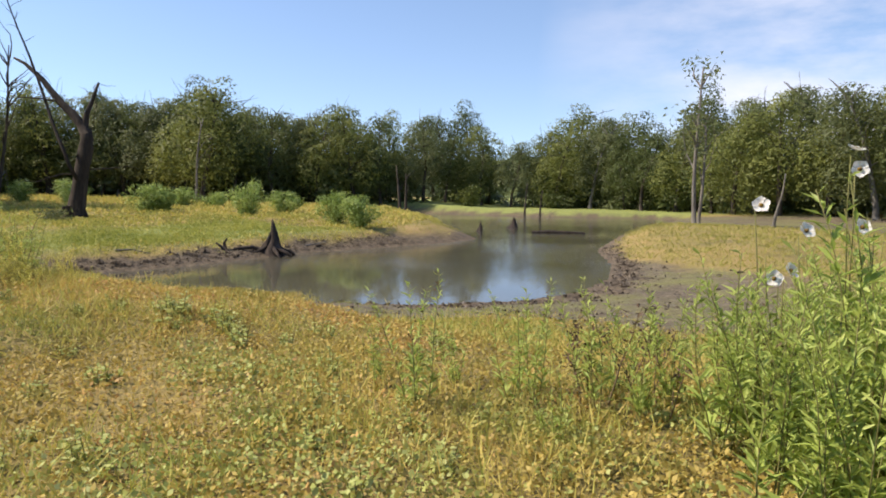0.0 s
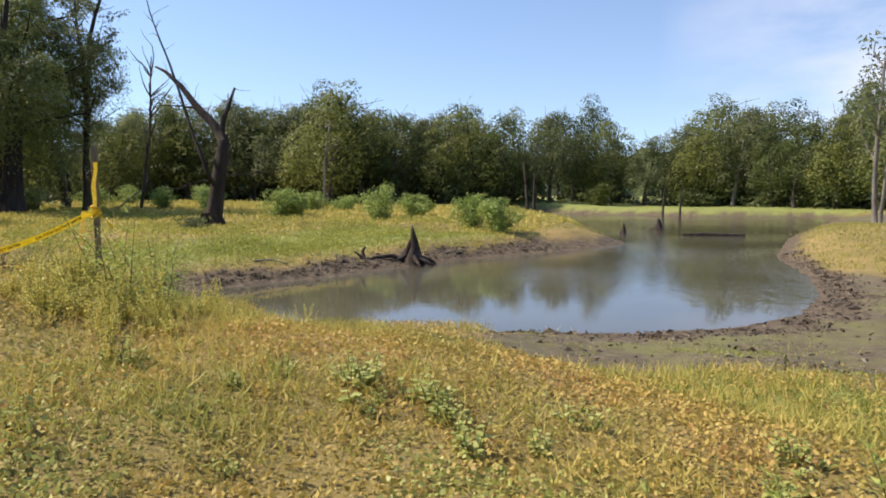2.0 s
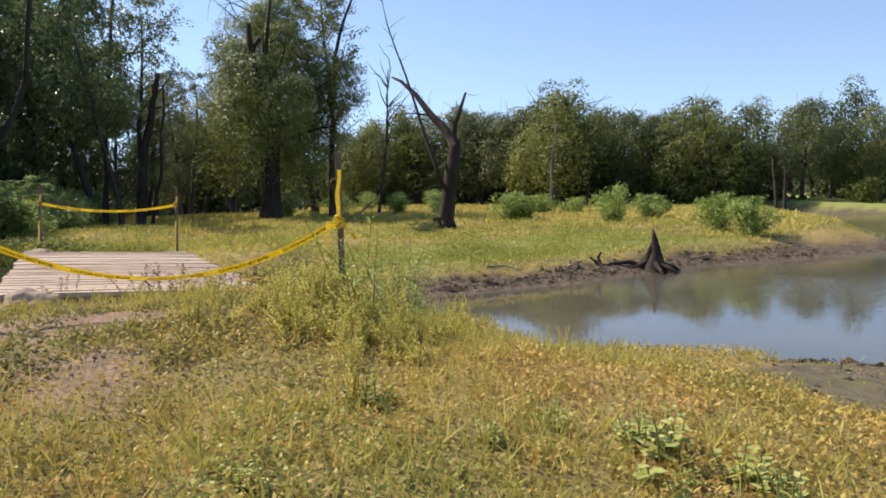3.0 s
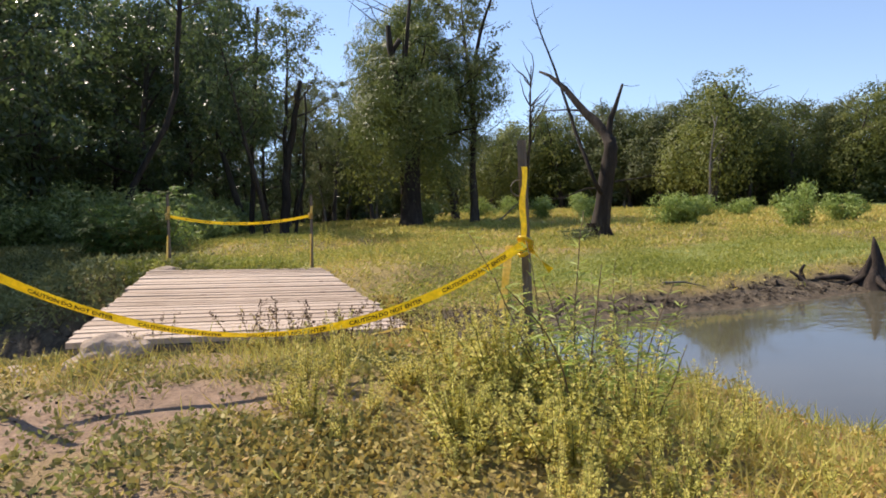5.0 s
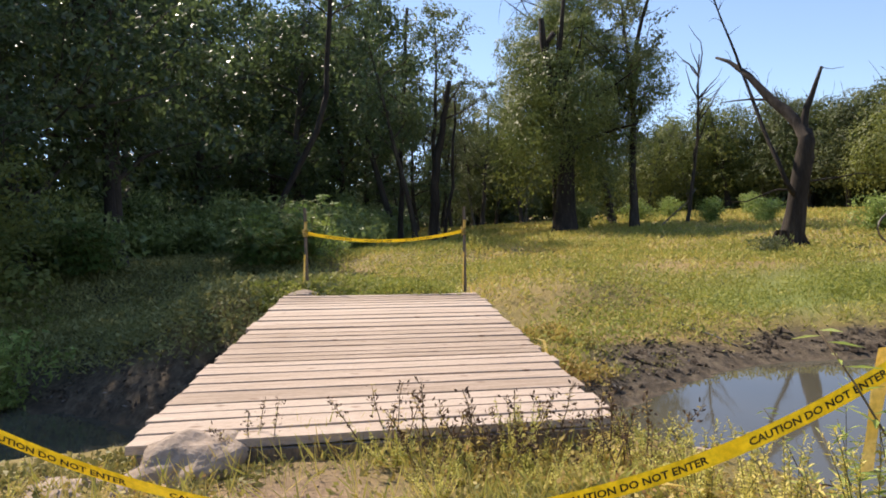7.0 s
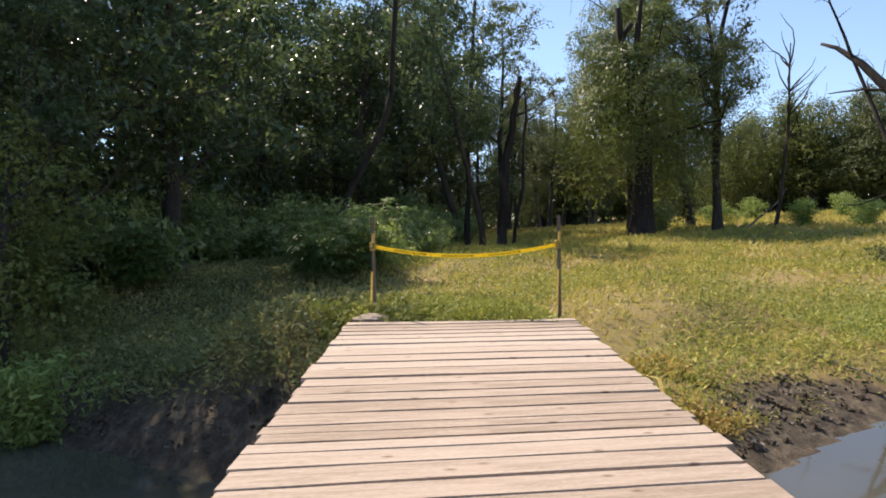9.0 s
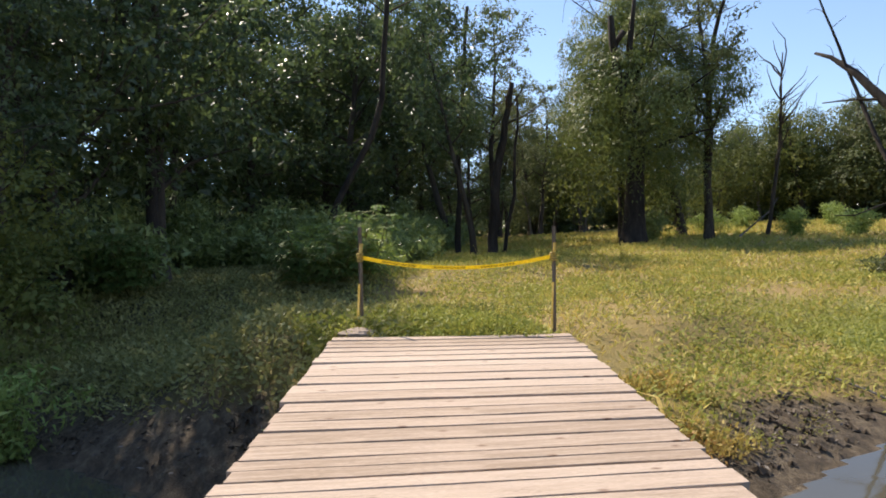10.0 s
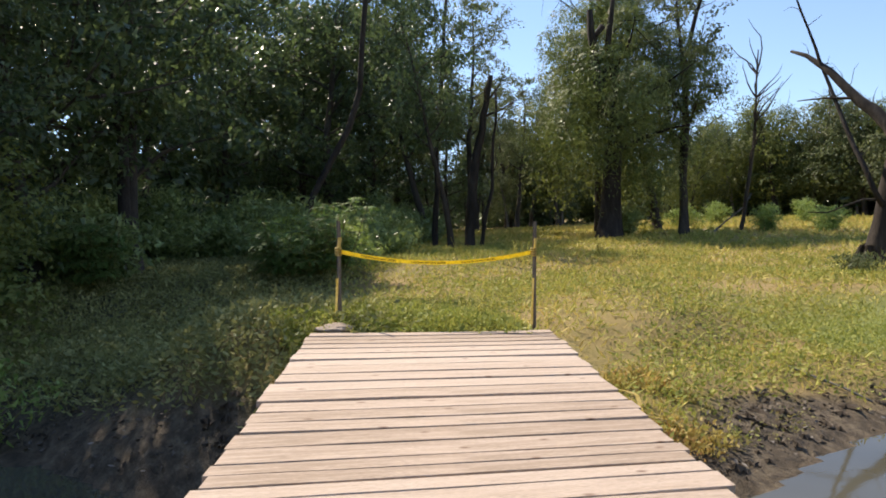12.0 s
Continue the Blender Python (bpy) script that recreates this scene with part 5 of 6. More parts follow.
def far_tape():
    a, b = np.array((-15.55, 8.33, 1.62)), np.array((-14.72, 10.78, 1.50))
    root = thing("caution_tape", a, "yellow caution tape sagging between two far stakes", "tape")
    t = np.linspace(0, 1, 40)[:, None]
    pts = a * (1 - t) + b * t - np.array([0, 0, 0.60]) * t * (1 - t)
    band = ribbon(pts - a, 0.055, [10, 20, 30, 10], "band", M_TAPE, root)
    print_on(band, root, size=0.036, gap=0.2, first=0.3)
    up = np.linspace(0, 1, 12)
    for p, sx in ((a, 0.0), (b, 0.0)):
        o = p - a
        k = Shape()
        for q in range(4):
            an = np.linspace(0, 2 * np.pi, 10)
            tube(k, np.stack([0.035 * np.cos(an) + o[0], 0.035 * np.sin(an) + o[1], o[2] + 0.03 * q - 0.05 + 0 * an], 1), 0.013, 5)
        part("knot", k, M_OLDTAPE, root)
        ribbon(o + np.stack([0.035 + 0.02 * up, -0.04 - 0.06 * up, -0.35 - 0.62 * up], 1), 0.03, [60, 85, 60], "loose_end", M_OLDTAPE, root)
        ribbon(o + np.stack([0.03 + 0.0 * up, 0.0 + 0.02 * up, 0.02 + 0.16 * up], 1), 0.05, [60, 85, 60], "loose_end", M_OLDTAPE, root)


far_tape()


def fallen_tape(points, width, label, material):
    p = np.array([(x, y, gz(x, y, up)) for x, y, up in points])
    o = p[0].copy()
    k = np.linspace(0, 1, 30)
    q = np.stack([np.interp(k, np.linspace(0, 1, len(p)), p[:, a]) for a in range(3)], 1) - o
    band = ribbon(q, width, [80, 60, 95, 70, 85], "fallen_tape", material)[0]
    band.matrix_basis = Matrix.Translation(o)
    tagged(band, label, "tape")


fallen_tape([(-14.5, 10.9, 0.24), (-13.9, 11.2, 0.2), (-13.5, 11.45, 0.24), (-13.2, 11.3, 0.16), (-13.0, 11.6, 0.12)], 0.05, "loose yellow tape lying in the grass", M_OLDTAPE)
fallen_tape([(-6.35, 6.9, 0.16), (-6.3, 7.15, 0.2), (-6.25, 7.4, 0.14)], 0.06, "piece of faded yellow tape lying in weeds", M_OLDTAPE)


# ---- rocks ----
def rock(x, y, z, size, seed, label="pale rounded boulder beside the bridge"):
    bm = bmesh.new()
    bmesh.ops.create_icosphere(bm, subdivisions=4, radius=1.0)
    for v in bm.verts:
        p = v.co.copy()
        n = noise.noise(p * 1.1 + Vector((seed, 0, 0))) * 0.35 + noise.noise(p * 2.7 + Vector((0, seed, 0))) * 0.16 + noise.noise(p * 7 + Vector((0, seed, 3))) * 0.04
        crack = abs(noise.noise(p * 1.6 + Vector((seed, 5, 0))))
        v.co = Vector((p.x * size[0], p.y * size[1], p.z * size[2])) * (1 + n - 0.12 * max(0, 0.12 - crack) / 0.12)
    ob = part("rock", bm, M_ROCK)
    ob.matrix_basis = pose(x, y, z, 0, 0, seed * 40)
    tagged(ob, label, "rock", "rocks beside the bridge")


rock(-8.42, 5.66, 0.46, (0.30, 0.42, 0.19), 1.0)
rock(-8.48, 5.05, 0.28, (0.36, 0.36, 0.22), 2.3)
rock(-8.60, 4.55, 0.16, (0.34, 0.38, 0.22), 3.1)
rock(-15.25, 8.15, 0.66, (0.26, 0.22, 0.06), 5.5, "pale rock at the far end of the bridge")
rock(-7.55, 8.62, 0.02, (0.30, 0.24, 0.16), 6.1)
rock(-7.25, 8.85, -0.12, (0.22, 0.2, 0.14), 7.7)


# ---- weeds ----
def weed_shapes(seed, tall, leaf_len, leaf_wide, pairs, stems=3, spread=0.25, rise=0.7, seedy=0.0):
    rng = np.random.default_rng(seed)
    st, lf, sd = Shape(), Shape(), Shape()
    for k in range(stems):
        a, o = rng.uniform(0, 6.28), rng.uniform(0, spread)
        h = tall * rng.uniform(0.65, 1.0)
        ln = limb_line(rng, (math.cos(a) * o * 0.25, math.sin(a) * o * 0.25, -0.04), (math.cos(a) * o, math.sin(a) * o, 1), h, 7, 0.07)
        tube(st, ln, np.linspace(0.0055, 0.002, len(ln)), 4)
        n = pairs
        t = rng.uniform(0.12, 1.0, n)
        idx = t * (len(ln) - 1)
        base = np.stack([np.interp(idx, np.arange(len(ln)), ln[:, q]) for q in range(3)], 1)
        b = rng.uniform(0, 6.28, n)
        al = unit(np.stack([np.cos(b), np.sin(b), rise + rng.normal(size=n) * 0.35], 1))
        sdv = unit(np.cross(al, [0, 0, 1.0]) + rng.normal(size=(n, 3)) * 0.3)
        sz = (1.15 - 0.65 * t) * rng.uniform(0.7, 1.2, n)
        blades(lf, base, al, sdv, leaf_len * sz, leaf_wide * sz, 0.12)
        if seedy:
            m = int(seedy)
            tt = rng.uniform(0.55, 1.0, m) * (len(ln) - 1)
            sb = np.stack([np.interp(tt, np.arange(len(ln)), ln[:, q]) for q in range(3)], 1) + rng.normal(size=(m, 3)) * 0.018
            blades(sd, sb, unit(rng.normal(size=(m, 3)) + [0, 0, 0.6]), unit(rng.normal(size=(m, 3))), 0.032, 0.014)
    return st, lf, sd


WEED_KINDS = {
    "tall": ("tall_weed", [dict(tall=1.35, leaf_len=0.14, leaf_wide=0.032, pairs=60, stems=5, spread=0.3, rise=0.9), dict(tall=1.25, leaf_len=0.16, leaf_wide=0.034, pairs=56, stems=4, spread=0.25, rise=0.8), dict(tall=1.15, leaf_len=0.12, leaf_wide=0.028, pairs=56, stems=5, spread=0.35, rise=0.9, seedy=10)], M_WEED, M_STEM, "tall bright green weed with narrow leaves"),
    "dry": ("dry_weed", [dict(tall=0.62, leaf_len=0.06, leaf_wide=0.018, pairs=20, stems=4, spread=0.45, rise=0.6, seedy=34), dict(tall=0.5, leaf_len=0.06, leaf_wide=0.02, pairs=16, stems=5, spread=0.5, rise=0.5, seedy=30)], M_COVER, M_DRYSTEM, "dry brown weed with seed heads"),
    "bushy": ("bushy_weed", [dict(tall=0.95, leaf_len=0.075, leaf_wide=0.026, pairs=80, stems=10, spread=0.6, rise=0.7), dict(tall=0.75, leaf_len=0.075, leaf_wide=0.028, pairs=70, stems=10, spread=0.7, rise=0.6), dict(tall=0.5, leaf_len=0.07, leaf_wide=0.028, pairs=50, stems=11, spread=0.8, rise=0.5)], M_BUSHY, M_STEM, "bushy yellow-green weed with many small leaves"),
    "sapling": ("willow_sapling", [dict(tall=1.05, leaf_len=0.15, leaf_wide=0.022, pairs=40, stems=5, spread=0.75, rise=0.35), dict(tall=0.8, leaf_len=0.16, leaf_wide=0.022, pairs=34, stems=4, spread=0.85, rise=0.3)], M_WEED, M_DRYSTEM, "willow sapling with long narrow green leaves"),
    "broad": ("broadleaf_weed", [dict(tall=0.24, leaf_len=0.075, leaf_wide=0.055, pairs=13, stems=6, spread=0.7, rise=0.25), dict(tall=0.32, leaf_len=0.08, leaf_wide=0.06, pairs=13, stems=6, spread=0.6, rise=0.25)], M_BROADLEAF, M_STEM, "pale green broad-leaved weed"),
}
WEEDS = {}


def weed(kind, x, y, scale=1.0, turn=0.0, which=0, group="", lift=0.0):
    name, variants, leaf, stem, label = WEED_KINDS[kind]
    which %= len(variants)
    m = Matrix.Translation((x, y, gz(x, y, lift))) @ Matrix.Rotation(turn, 4, "Z") @ Matrix.Diagonal((scale, scale, scale, 1))
    if (kind, which) not in WEEDS:
        root = thing(name, m, label, "weed", group)
        st, lf, sd = weed_shapes(400 + which * 7 + len(kind), **variants[which])
        tagged(part("stem", st, stem, root), kind="stuff")
        tagged(part("foliage", lf, leaf, root, smooth=False), kind="stuff")
        if sd.n:
            tagged(part("seed_head", sd, M_DRYSEED, root, smooth=False), kind="stuff")
        WEEDS[(kind, which)] = root
        return root
    ob = copy_thing(WEEDS[(kind, which)], Matrix.Translation((x, y, 0)))
    ob.matrix_basis = m
    return tagged(ob, group=group)


def weed_stand():
    """The dense stand of yellow-green weeds in front of the tied stake."""
    rng = np.random.default_rng(91)
    for k in range(38):
        a, o = rng.uniform(0, 6.28), math.sqrt(rng.uniform(0, 1))
        x, y = -4.75 + 1.45 * o * math.cos(a) * 0.87 - 0.75 * o * math.sin(a) * 0.5, 6.85 + 1.45 * o * math.cos(a) * 0.5 + 0.75 * o * math.sin(a) * 0.87
        weed("bushy", x, y, rng.uniform(0.36, 0.62) * (1.2 - 0.4 * o), rng.uniform(0, 6.28), k, "bushy weeds by the path")


weed_stand()
vr = np.random.default_rng(77)
for k in range(190):
    x, y = vr.uniform(2.95, 6.0), vr.uniform(2.9, 6.0)
    if x < 3.05 + 0.2 * abs(y - 4.1):
        continue
    weed("tall", x, y, vr.uniform(0.62, 1.0) * (0.8 if y > 4.8 else 1.0) * (1.32 if x > 3.75 else 0.98), vr.uniform(0, 6.28), k, "stand of tall weeds")
for x, y, sc in ((1.4, 4.55, 0.86), (2.05, 5.1, 0.8), (1.95, 4.9, 0.62), (2.5, 4.9, 0.72), (2.75, 4.7, 0.7), (2.3, 4.2, 0.5), (1.5, 5.2, 0.5), (2.6, 5.4, 0.62), (1.0, 5.0, 0.42), (3.0, 5.2, 0.72)):
    weed("tall", x, y, sc, x * 9, int(x * 10), "scattered tall weeds")
for x, y, sc in ((2.45, 5.0, 1.35), (2.7, 5.3, 1.3), (2.95, 5.1, 1.2), (-8.15, 6.75, 0.95), (-7.9, 7.0, 1.1), (-7.75, 7.25, 1.2), (-7.6, 7.45, 1.1), (-7.5, 7.75, 1.15), (-7.95, 7.3, 0.8), (-8.4, 6.05, 0.75),
                 (-7.45, 8.05, 1.1), (-7.7, 6.85, 0.7), (-7.35, 7.5, 0.9), (-7.2, 7.8, 0.9), (-7.9, 7.6, 1.0), (-7.55, 7.1, 0.75)):
    weed("dry", x, y, sc, x * 7 + y, int(abs(x * 10)), "dry weeds with seed heads")
for x, y, sc in ((-5.25, 7.15, 1.05), (-5.5, 6.9, 0.95), (-4.95, 7.35, 0.95), (-5.25, 7.6, 1.0), (-4.7, 6.9, 0.75), (-4.5, 7.3, 0.8), (-5.0, 6.6, 0.7), (-5.9, 7.3, 0.75), (-5.7, 7.5, 0.8), (-4.3, 6.8, 0.6), (-6.3, 7.4, 0.6), (-6.8, 7.6, 0.6),
                 (-6.6, 8.0, 0.65), (-7.1, 7.3, 0.5), (-7.6, 7.0, 0.45), (-7.3, 6.7, 0.4), (-6.3, 7.9, 0.7), (-7.1, 8.2, 0.5), (-3.3, 5.75, 0.6), (-3.9, 6.3, 0.5), (-8.3, 4.2, 0.75), (-8.6, 4.5, 0.7), (-7.9, 3.9, 0.7), (-8.9, 4.0, 0.8), (-8.1, 4.7, 0.5),
                 (-4.2, 7.9, 0.6), (-3.6, 8.6, 0.5), (-4.8, 8.4, 0.6)):
    weed("bushy", x, y, sc * 0.84, x * 5 + y, int(abs(x * 10)), "bushy weeds by the path")
for x, y, sc in ((-7.75, 7.0, 0.5), (-7.55, 7.35, 0.55), (-7.4, 7.7, 0.55), (-7.3, 8.0, 0.5), (-7.85, 7.45, 0.45), (-7.6, 7.9, 0.5), (-7.1, 7.5, 0.45), (-6.9, 7.9, 0.5), (-7.0, 7.1, 0.4), (-7.9, 6.7, 0.4)):
    weed("bushy", x, y, sc, x * 3 + y, int(abs(x * 10)), "bushy weeds by the bridge")
for k in range(26):
    weed("bushy", vr.uniform(-16.6, -15.0), vr.uniform(8.1, 10.9), vr.uniform(0.35, 0.6), vr.uniform(0, 6), k, "weeds at the far end of the bridge")
for x, y, sc in ((-5.0, 7.95, 0.95), (-5.45, 8.25, 1.0), (-5.2, 8.35, 0.8), (-6.0, 8.3, 0.9), (-6.4, 8.55, 0.85), (-5.7, 8.0, 0.8), (-5.05, 7.5, 1.15), (-4.75, 7.6, 1.1), (-5.3, 7.75, 1.15)):
    weed("sapling", x, y, sc, x * 5 + y, int(abs(x * 10)), "willow saplings by the pond")
for k in range(48):
    x, y = vr.uniform(-3.2, 2.6), vr.uniform(2.8, 6.8)
    weed("broad", x, y, vr.uniform(0.5, 0.95), vr.uniform(0, 6), k, "broad-leaved weeds")
for x, y in ((-1.8, 6.5), (-1.2, 6.45), (-0.6, 5.85), (-1.55, 6.3), (-1.0, 6.2), (-3.2, 5.8)):
    weed("broad", x, y, 1.25, x * 9, int(x * 10), "broad-leaved weeds")
for k in range(24):
    weed("bushy", vr.uniform(-34, -24), vr.uniform(16, 25), vr.uniform(0.5, 0.9), vr.uniform(0, 6), k, "weeds on the meadow")


def poppy(x, y, z, tilt, seed):
    """A white flower with crinkled petals on a thin stem."""
    rng = np.random.default_rng(seed)
    g = gz(x, y)
    root = thing("white_flower", (x, y, g), "white flower with crinkled petals on a thin stem", "flower", "white flowers among tall weeds")
    s = Shape()
    tube(s, limb_line(rng, (0, 0, -0.03), (0, 0, 1), z - g, 6, 0.03) * np.array([1, 1, 1]), np.linspace(0.006, 0.003, 7), 4)
    part("stem", s, M_STEM, root)
    top = np.array([0, 0, z - g])
    R = np.array(Euler((radians(tilt[0]), radians(tilt[1]), 0)).to_matrix())
    for k in range(5):
        a = k * 2 * math.pi / 5
        p = Shape()
        u, r = np.meshgrid(np.linspace(-0.62, 0.62, 5), np.linspace(0.1, 1, 5), indexing="ij")
        rad = 0.047 * r * (1 - 0.25 * np.abs(u))
        v = np.stack([rad * np.cos(a + u), rad * np.sin(a + u), 0.016 * r * r + 0.004 * np.sin(u * 9 + k) * r], -1).reshape(-1, 3) @ R.T + top
        i, j = np.meshgrid(np.arange(4), np.arange(4), indexing="ij")
        p.add(v, np.stack([i * 5 + j, (i + 1) * 5 + j, (i + 1) * 5 + j + 1, i * 5 + j + 1], -1).reshape(-1, 4))
        part("petal", p, M_PETAL, root)
    c = Shape()
    tube(c, np.array([(0, 0, 0.0), (0, 0, 0.008), (0, 0, 0.016)]) @ R.T + top, [0.011, 0.012, 0.006], 8)
    part("centre", c, M_CENTRE, root)


for k, (x, y, z, tilt) in enumerate([(3.32, 4.32, 1.29, (60, -20)), (3.55, 4.38, 1.16, (50, 40)), (3.78, 4.44, 1.58, (10, 15)), (3.83, 4.45, 1.18, (60, 30)), (3.48, 4.36, 0.95, (40, 50)), (3.40, 4.34, 0.91, (70, -10)), (3.80, 4.44, 1.48, (80, 20))]):
    poppy(x, y, z, tilt, 500 + k)


# ---- ground cover ----
def scatter(rng, n, x0, x1, y0, y1, keep):
    x, y = rng.uniform(x0, x1, n), rng.uniform(y0, y1, n)
    ok = rng.uniform(size=n) < keep(x, y)
    return x[ok], y[ok]


def tufts(name, label, material, rng, x, y, per, tall, leaf_len, leaf_wide, spread, rise, category="plants"):
    """Small plants of a few leaves each, all in one mesh."""
    n = len(x)
    z = height(x, y)
    c = np.repeat(np.stack([x, y, z], 1), per, 0)
    m = n * per
    c = c + np.stack([rng.normal(size=m) * spread, rng.normal(size=m) * spread, rng.uniform(0, 1, m) ** 1.3 * np.broadcast_to(np.repeat(np.broadcast_to(tall, n), per), m) - 0.01], 1)
    al = unit(rng.normal(size=(m, 3)) * np.array([1, 1, 0.5]) + np.array([0, 0, rise]))
    sd = unit(np.cross(al, rng.normal(size=(m, 3))))
    k = rng.uniform(0.6, 1.4, m)
    s = Shape()
    ll, lw = np.repeat(np.broadcast_to(leaf_len, n), per), np.repeat(np.broadcast_to(leaf_wide, n), per)
    blades(s, c, al, sd, ll * k, lw * k)
    ob = part(name, s, material, smooth=False)
    return tagged(ob, label, category, kind="stuff")


def open_ground(x, y):
    mud, lush, dirt, flat, wood_shade = zones(x, y)
    d = shore_distance(x, y)
    return (1 - mud) * (1 - 0.93 * dirt) * (1 - 0.985 * flat) * (d > 0.15) * (1 - wood_shade)


cr = np.random.default_rng(21)
thin = lambda x, y: open_ground(x, y) * (1 - 0.75 * smooth((-5.0 - x) / 1.5) * (y < 7)) * (0.5 + 0.5 * smooth(0.55 + 0.8 * wave(x, y, 0.55, 4.0)))
x, y = scatter(cr, 56000, -8.6, 5.5, 1.6, 13.6, lambda x, y: thin(x, y) * (0.45 + 0.55 * (y < 8.5)))
tufts("low_weeds", "low yellow-green and rusty weeds covering the ground", M_COVER, cr, x, y, 6, 0.05 + 0.07 * smooth(0.5 + 0.7 * wave(x, y, 1.1, 2.0)), 0.036, 0.019, 0.045, 0.55)
x, y = scatter(cr, 30000, -8.6, 5.5, 1.6, 13.6, lambda x, y: open_ground(x, y) * smooth(0.35 + wave(x, y, 1.3, 6.0)))
tufts("dry_grass", "dry golden grass among the low weeds", M_MEADOW, cr, x, y, 3, 0.02, 0.17, 0.007, 0.03, 1.6)
x, y = scatter(cr, 9000, -3.6, 4.5, 2.0, 5.6, lambda x, y: open_ground(x, y) * smooth(0.45 + wave(x, y, 0.8, 1.0)))
tufts("clover_patch", "pale green clover-like leaves near the path", M_BROADLEAF, cr, x, y, 5, 0.09, 0.032, 0.024, 0.05, 0.5)
x, y = scatter(cr, 60000, -62, -8, 7.5, 60, lambda x, y: open_ground(x, y) * (1 - 0.9 * zones(x, y)[1]) * np.clip(16 / np.hypot(x + 6, y - 6), 0.05, 1))
far = np.hypot(x + 4, y - 4)
tufts("meadow_grass", "dry yellow meadow grass beyond the pond", M_MEADOW, cr, x, y, 4, 0.10, 0.10 + 0.003 * far, 0.014 + 0.0011 * far, 0.10, 0.8)
x, y = scatter(cr, 46000, -40, -12, 9, 34, lambda x, y: open_ground(x, y) * smooth(0.45 + wave(x, y, 2.1, 5.0)) * np.clip(14 / np.hypot(x + 8, y - 7), 0.2, 1))
tufts("meadow_weeds", "yellow-green weeds in the meadow grass", M_LUSH, cr, x, y, 6, 0.20, 0.075, 0.034, 0.10, 0.5)
x, y = scatter(cr, 70000, -13, -14 + 45, 14, 75, lambda x, y: open_ground(x, y) * ((x > 1.5) | (y > 24)) * (zones(x, y)[3] < 0.25) * (1 - 0.9 * zones(x, y)[1]) * np.clip(20 / np.hypot(x, y), 0.1, 1))
tufts("bank_grass", "dry golden grass on the pond banks", M_SPIT, cr, x, y, 4, 0.05, 0.15, 0.017, 0.10, 1.1)
x, y = scatter(cr, 60000, -20, 6, 7.5, 31, lambda x, y: zones(x, y)[1] * (zones(x, y)[0] < 0.4))
tufts("lush_grass", "short bright green grass by the water", M_LUSH, cr, x, y, 4, 0.03, 0.11, 0.012, 0.05, 1.3)
x, y = scatter(cr, 60000, -2.5, 9, 8.4, 21, lambda x, y: zones(x, y)[3] * (zones(x, y)[0] < 0.6) * smooth(0.1 + 1.1 * wave(x, y, 1.2, 1.0)) * np.clip((14 - y) / 4, 0.06, 1))
tufts("mudflat_grass", "thin short green growth on the drying mud", M_LUSH, cr, x, y, 3, 0.01, 0.05, 0.012, 0.05, 0.6)
x, y = scatter(cr, 40000, -20, 4, 3, 30, lambda x, y: np.clip(zones(x, y)[0] + 0.15 * zones(x, y)[3], 0, 1) * (shore_distance(x, y) > 0.08) * 0.8)
tufts("mud_litter", "dark and pale dead leaves and bark scraps on mud", M_LITTER, cr, x, y, 2, 0.015, 0.085, 0.035, 0.06, 0.1)
x, y = scatter(cr, 40000, -36, -14.2, -2, 14, lambda x, y: np.maximum(zones(x, y)[4], (x < -14.5) & (y < 9)) * smooth((shore_distance(x, y) - 0.45) / 0.8) * np.clip(9 / np.hypot(x + 14, y - 6), 0.1, 1))
tufts("bank_weeds", "dark green low weeds on the shaded creek bank", M_BANK, cr, x, y, 6, 0.30, 0.10, 0.042, 0.11, 0.6)
x, y = scatter(cr, 5000, -14.6, -12.2, 7.0, 12.5, lambda x, y: (shore_distance(x, y) > 0.5) * smooth(0.5 + wave(x, y, 0.6, 1.0)))
tufts("bank_grass", "yellow-green weeds on the bank beside the bridge", M_COVER, cr, x, y, 6, 0.12, 0.07, 0.03, 0.07, 0.8)
x, y = scatter(cr, 700, -9.4, -5.0, 3.6, 6.6, lambda x, y: 0.5 + 0 * x)
tufts("path_litter", "scraps of dry leaf on the bare path", M_LITTER, cr, x, y, 2, 0.01, 0.035, 0.018, 0.05, 0.1)


x, y = scatter(cr, 5000, -14, -7.5, 9.0, 14.5, lambda x, y: zones(x, y)[0] * (shore_distance(x, y) > 0.35) * smooth(wave(x, y, 0.7, 5.0) + 0.15))
tufts("mud_weeds", "thin green weeds growing on the muddy bank", M_PATHWEED, cr, x, y, 6, 0.06, 0.05, 0.022, 0.05, 0.5)


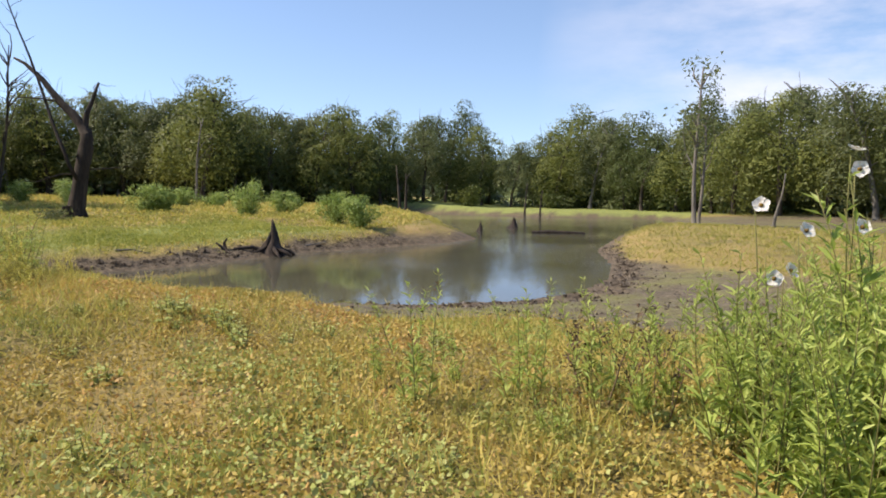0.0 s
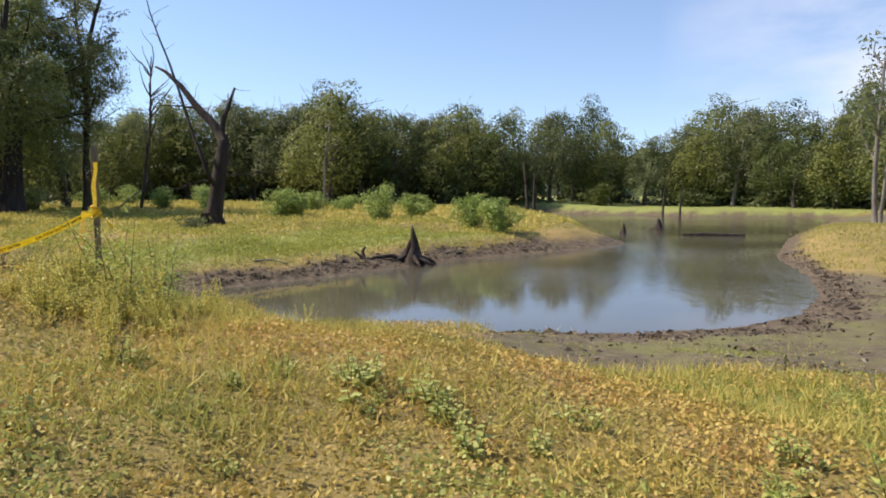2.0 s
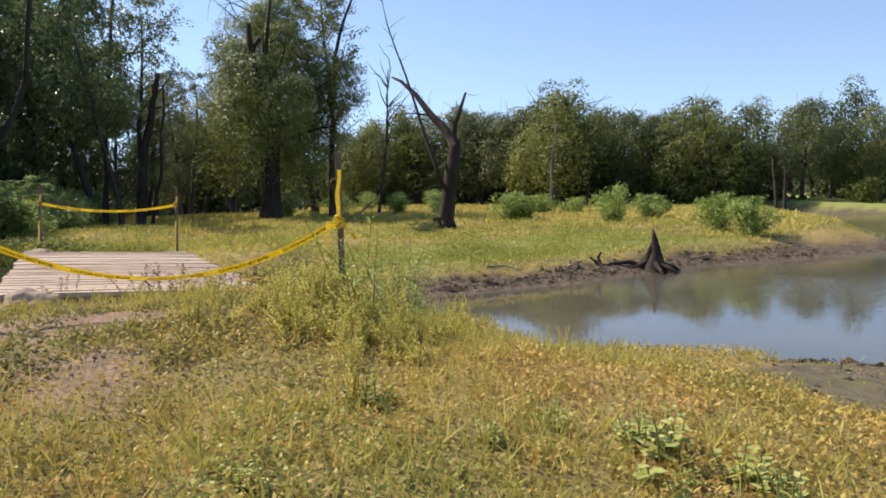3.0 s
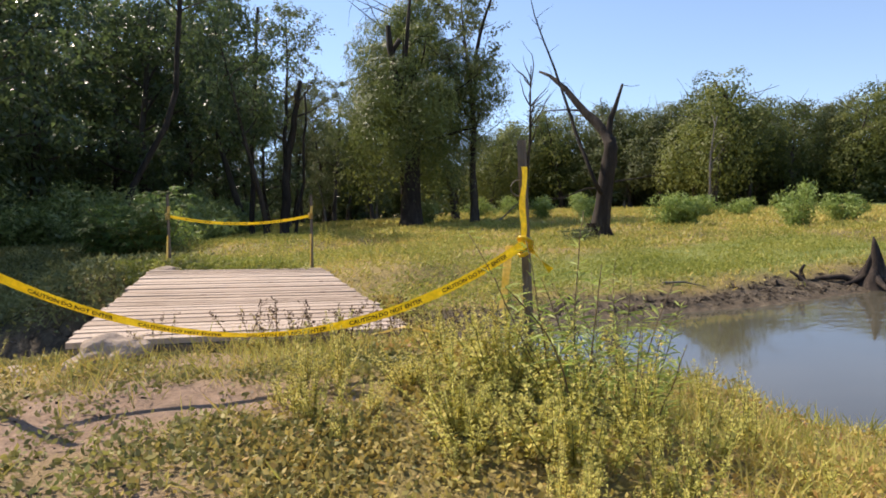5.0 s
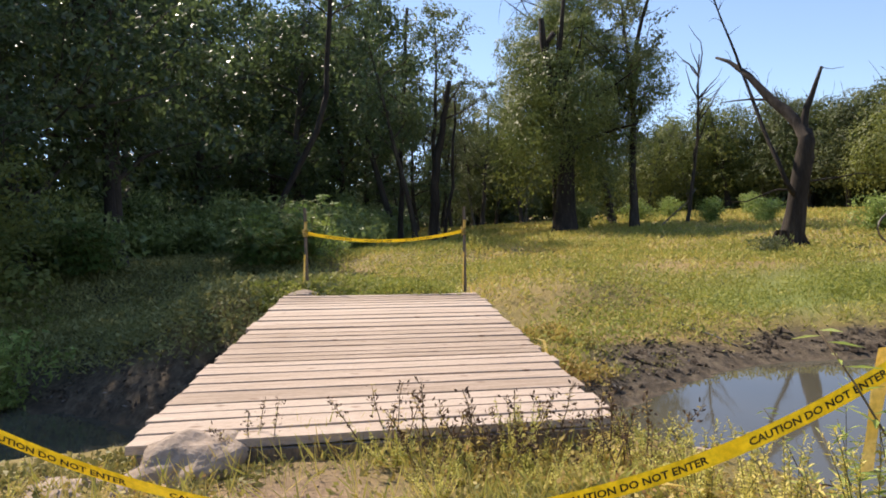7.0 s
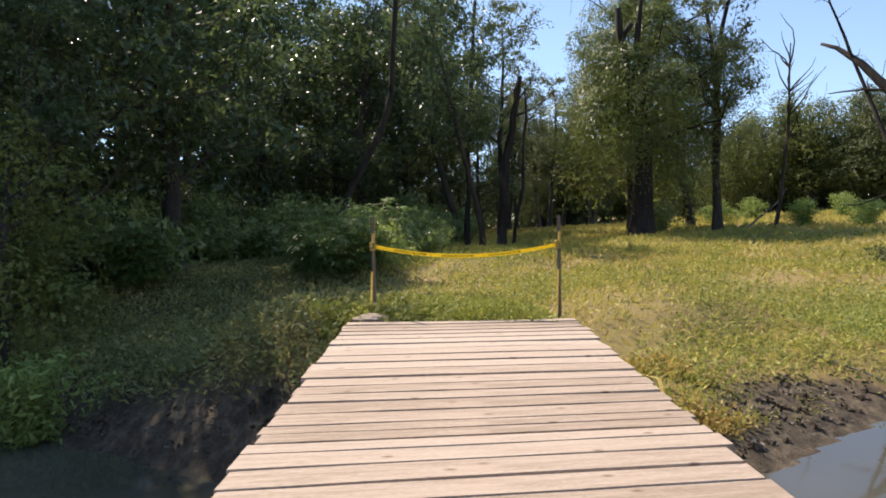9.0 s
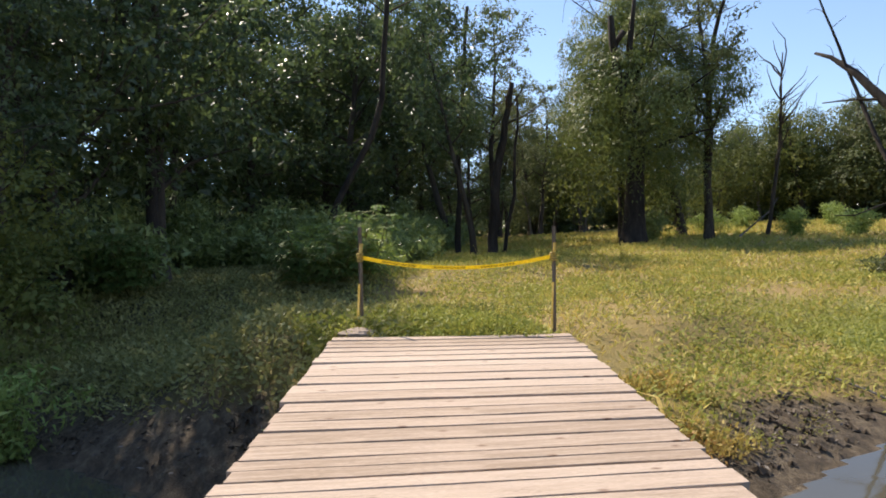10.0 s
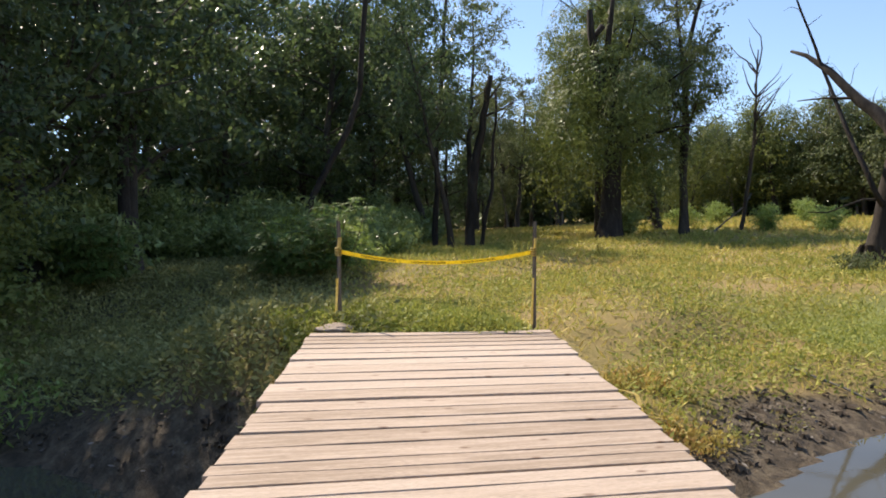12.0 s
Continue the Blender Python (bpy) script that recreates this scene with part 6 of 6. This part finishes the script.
def clods():
    """Lumps of dried mud and bits of wood along the banks."""
    rng = np.random.default_rng(31)
    x, y = scatter(rng, 52000, -17, 6, 6.5, 30, lambda x, y: np.where(x > -9, 0.55, 1.0) * np.clip(zones(x, y)[0] + 0.07 * zones(x, y)[3], 0, 1) * (shore_distance(x, y) > 0.12) * np.clip(0.65 + wave(x, y, 0.8, 2.0), 0.25, 1))
    z = height(x, y)
    n = len(x)
    r = rng.exponential(0.018, n) + 0.010
    dirs = np.array([(1, 0, 0.1), (0.3, 0.9, 0.25), (-0.8, 0.5, 0.05), (-0.7, -0.6, 0.2), (0.4, -0.9, 0.1), (0.05, 0.1, 0.75)])
    v = np.stack([x, y, z], 1)[:, None] + dirs[None] * r[:, None, None] * rng.uniform(0.6, 1.5, (n, 6, 1)) * np.array([1.5, 1.2, 0.9])
    v[:, :5, 2] -= 0.01
    s = Shape()
    s.add(v.reshape(-1, 3), (np.arange(n)[:, None, None] * 6 + np.array([(0, 1, 2, 5), (5, 2, 3, 4), (0, 5, 4, 3)])[None]).reshape(-1, 4))
    tagged(part("mud_clods", s, M_CLOD, smooth=False), "dark clods and crumbs of dried mud on the bank", "mud", kind="stuff")


clods()

x, y = scatter(cr, 11000, -9.0, -4.6, 3.2, 7.6, lambda x, y: (1 - 0.74 * zones(x, y)[2]) * (shore_distance(x, y) > 0.4) * smooth(0.5 + wave(x, y, 0.5, 3.0)))
tufts("path_weeds", "short olive-green weeds round the bare path", M_PATHWEED, cr, x, y, 6, 0.05, 0.04, 0.02, 0.045, 0.5)
x, y = scatter(cr, 5000, -16.5, -14.3, 7.6, 11.0, lambda x, y: 0.8 + 0 * x)
tufts("bridgehead_weeds", "green weeds at the far end of the bridge", M_LUSH, cr, x, y, 6, 0.25, 0.07, 0.025, 0.06, 0.7)

x, y = scatter(cr, 6000, -14, 16, -12, 3, lambda x, y: open_ground(x, y) * ((y < 1.6) | (x > 5.5) | (x < -8.6)) * 0.9)
tufts("rear_grass", "low dry grass and weeds behind the path", M_COVER, cr, x, y, 5, 0.08, 0.09, 0.04, 0.09, 0.8)

lay_planks(bridge, bridge_o)
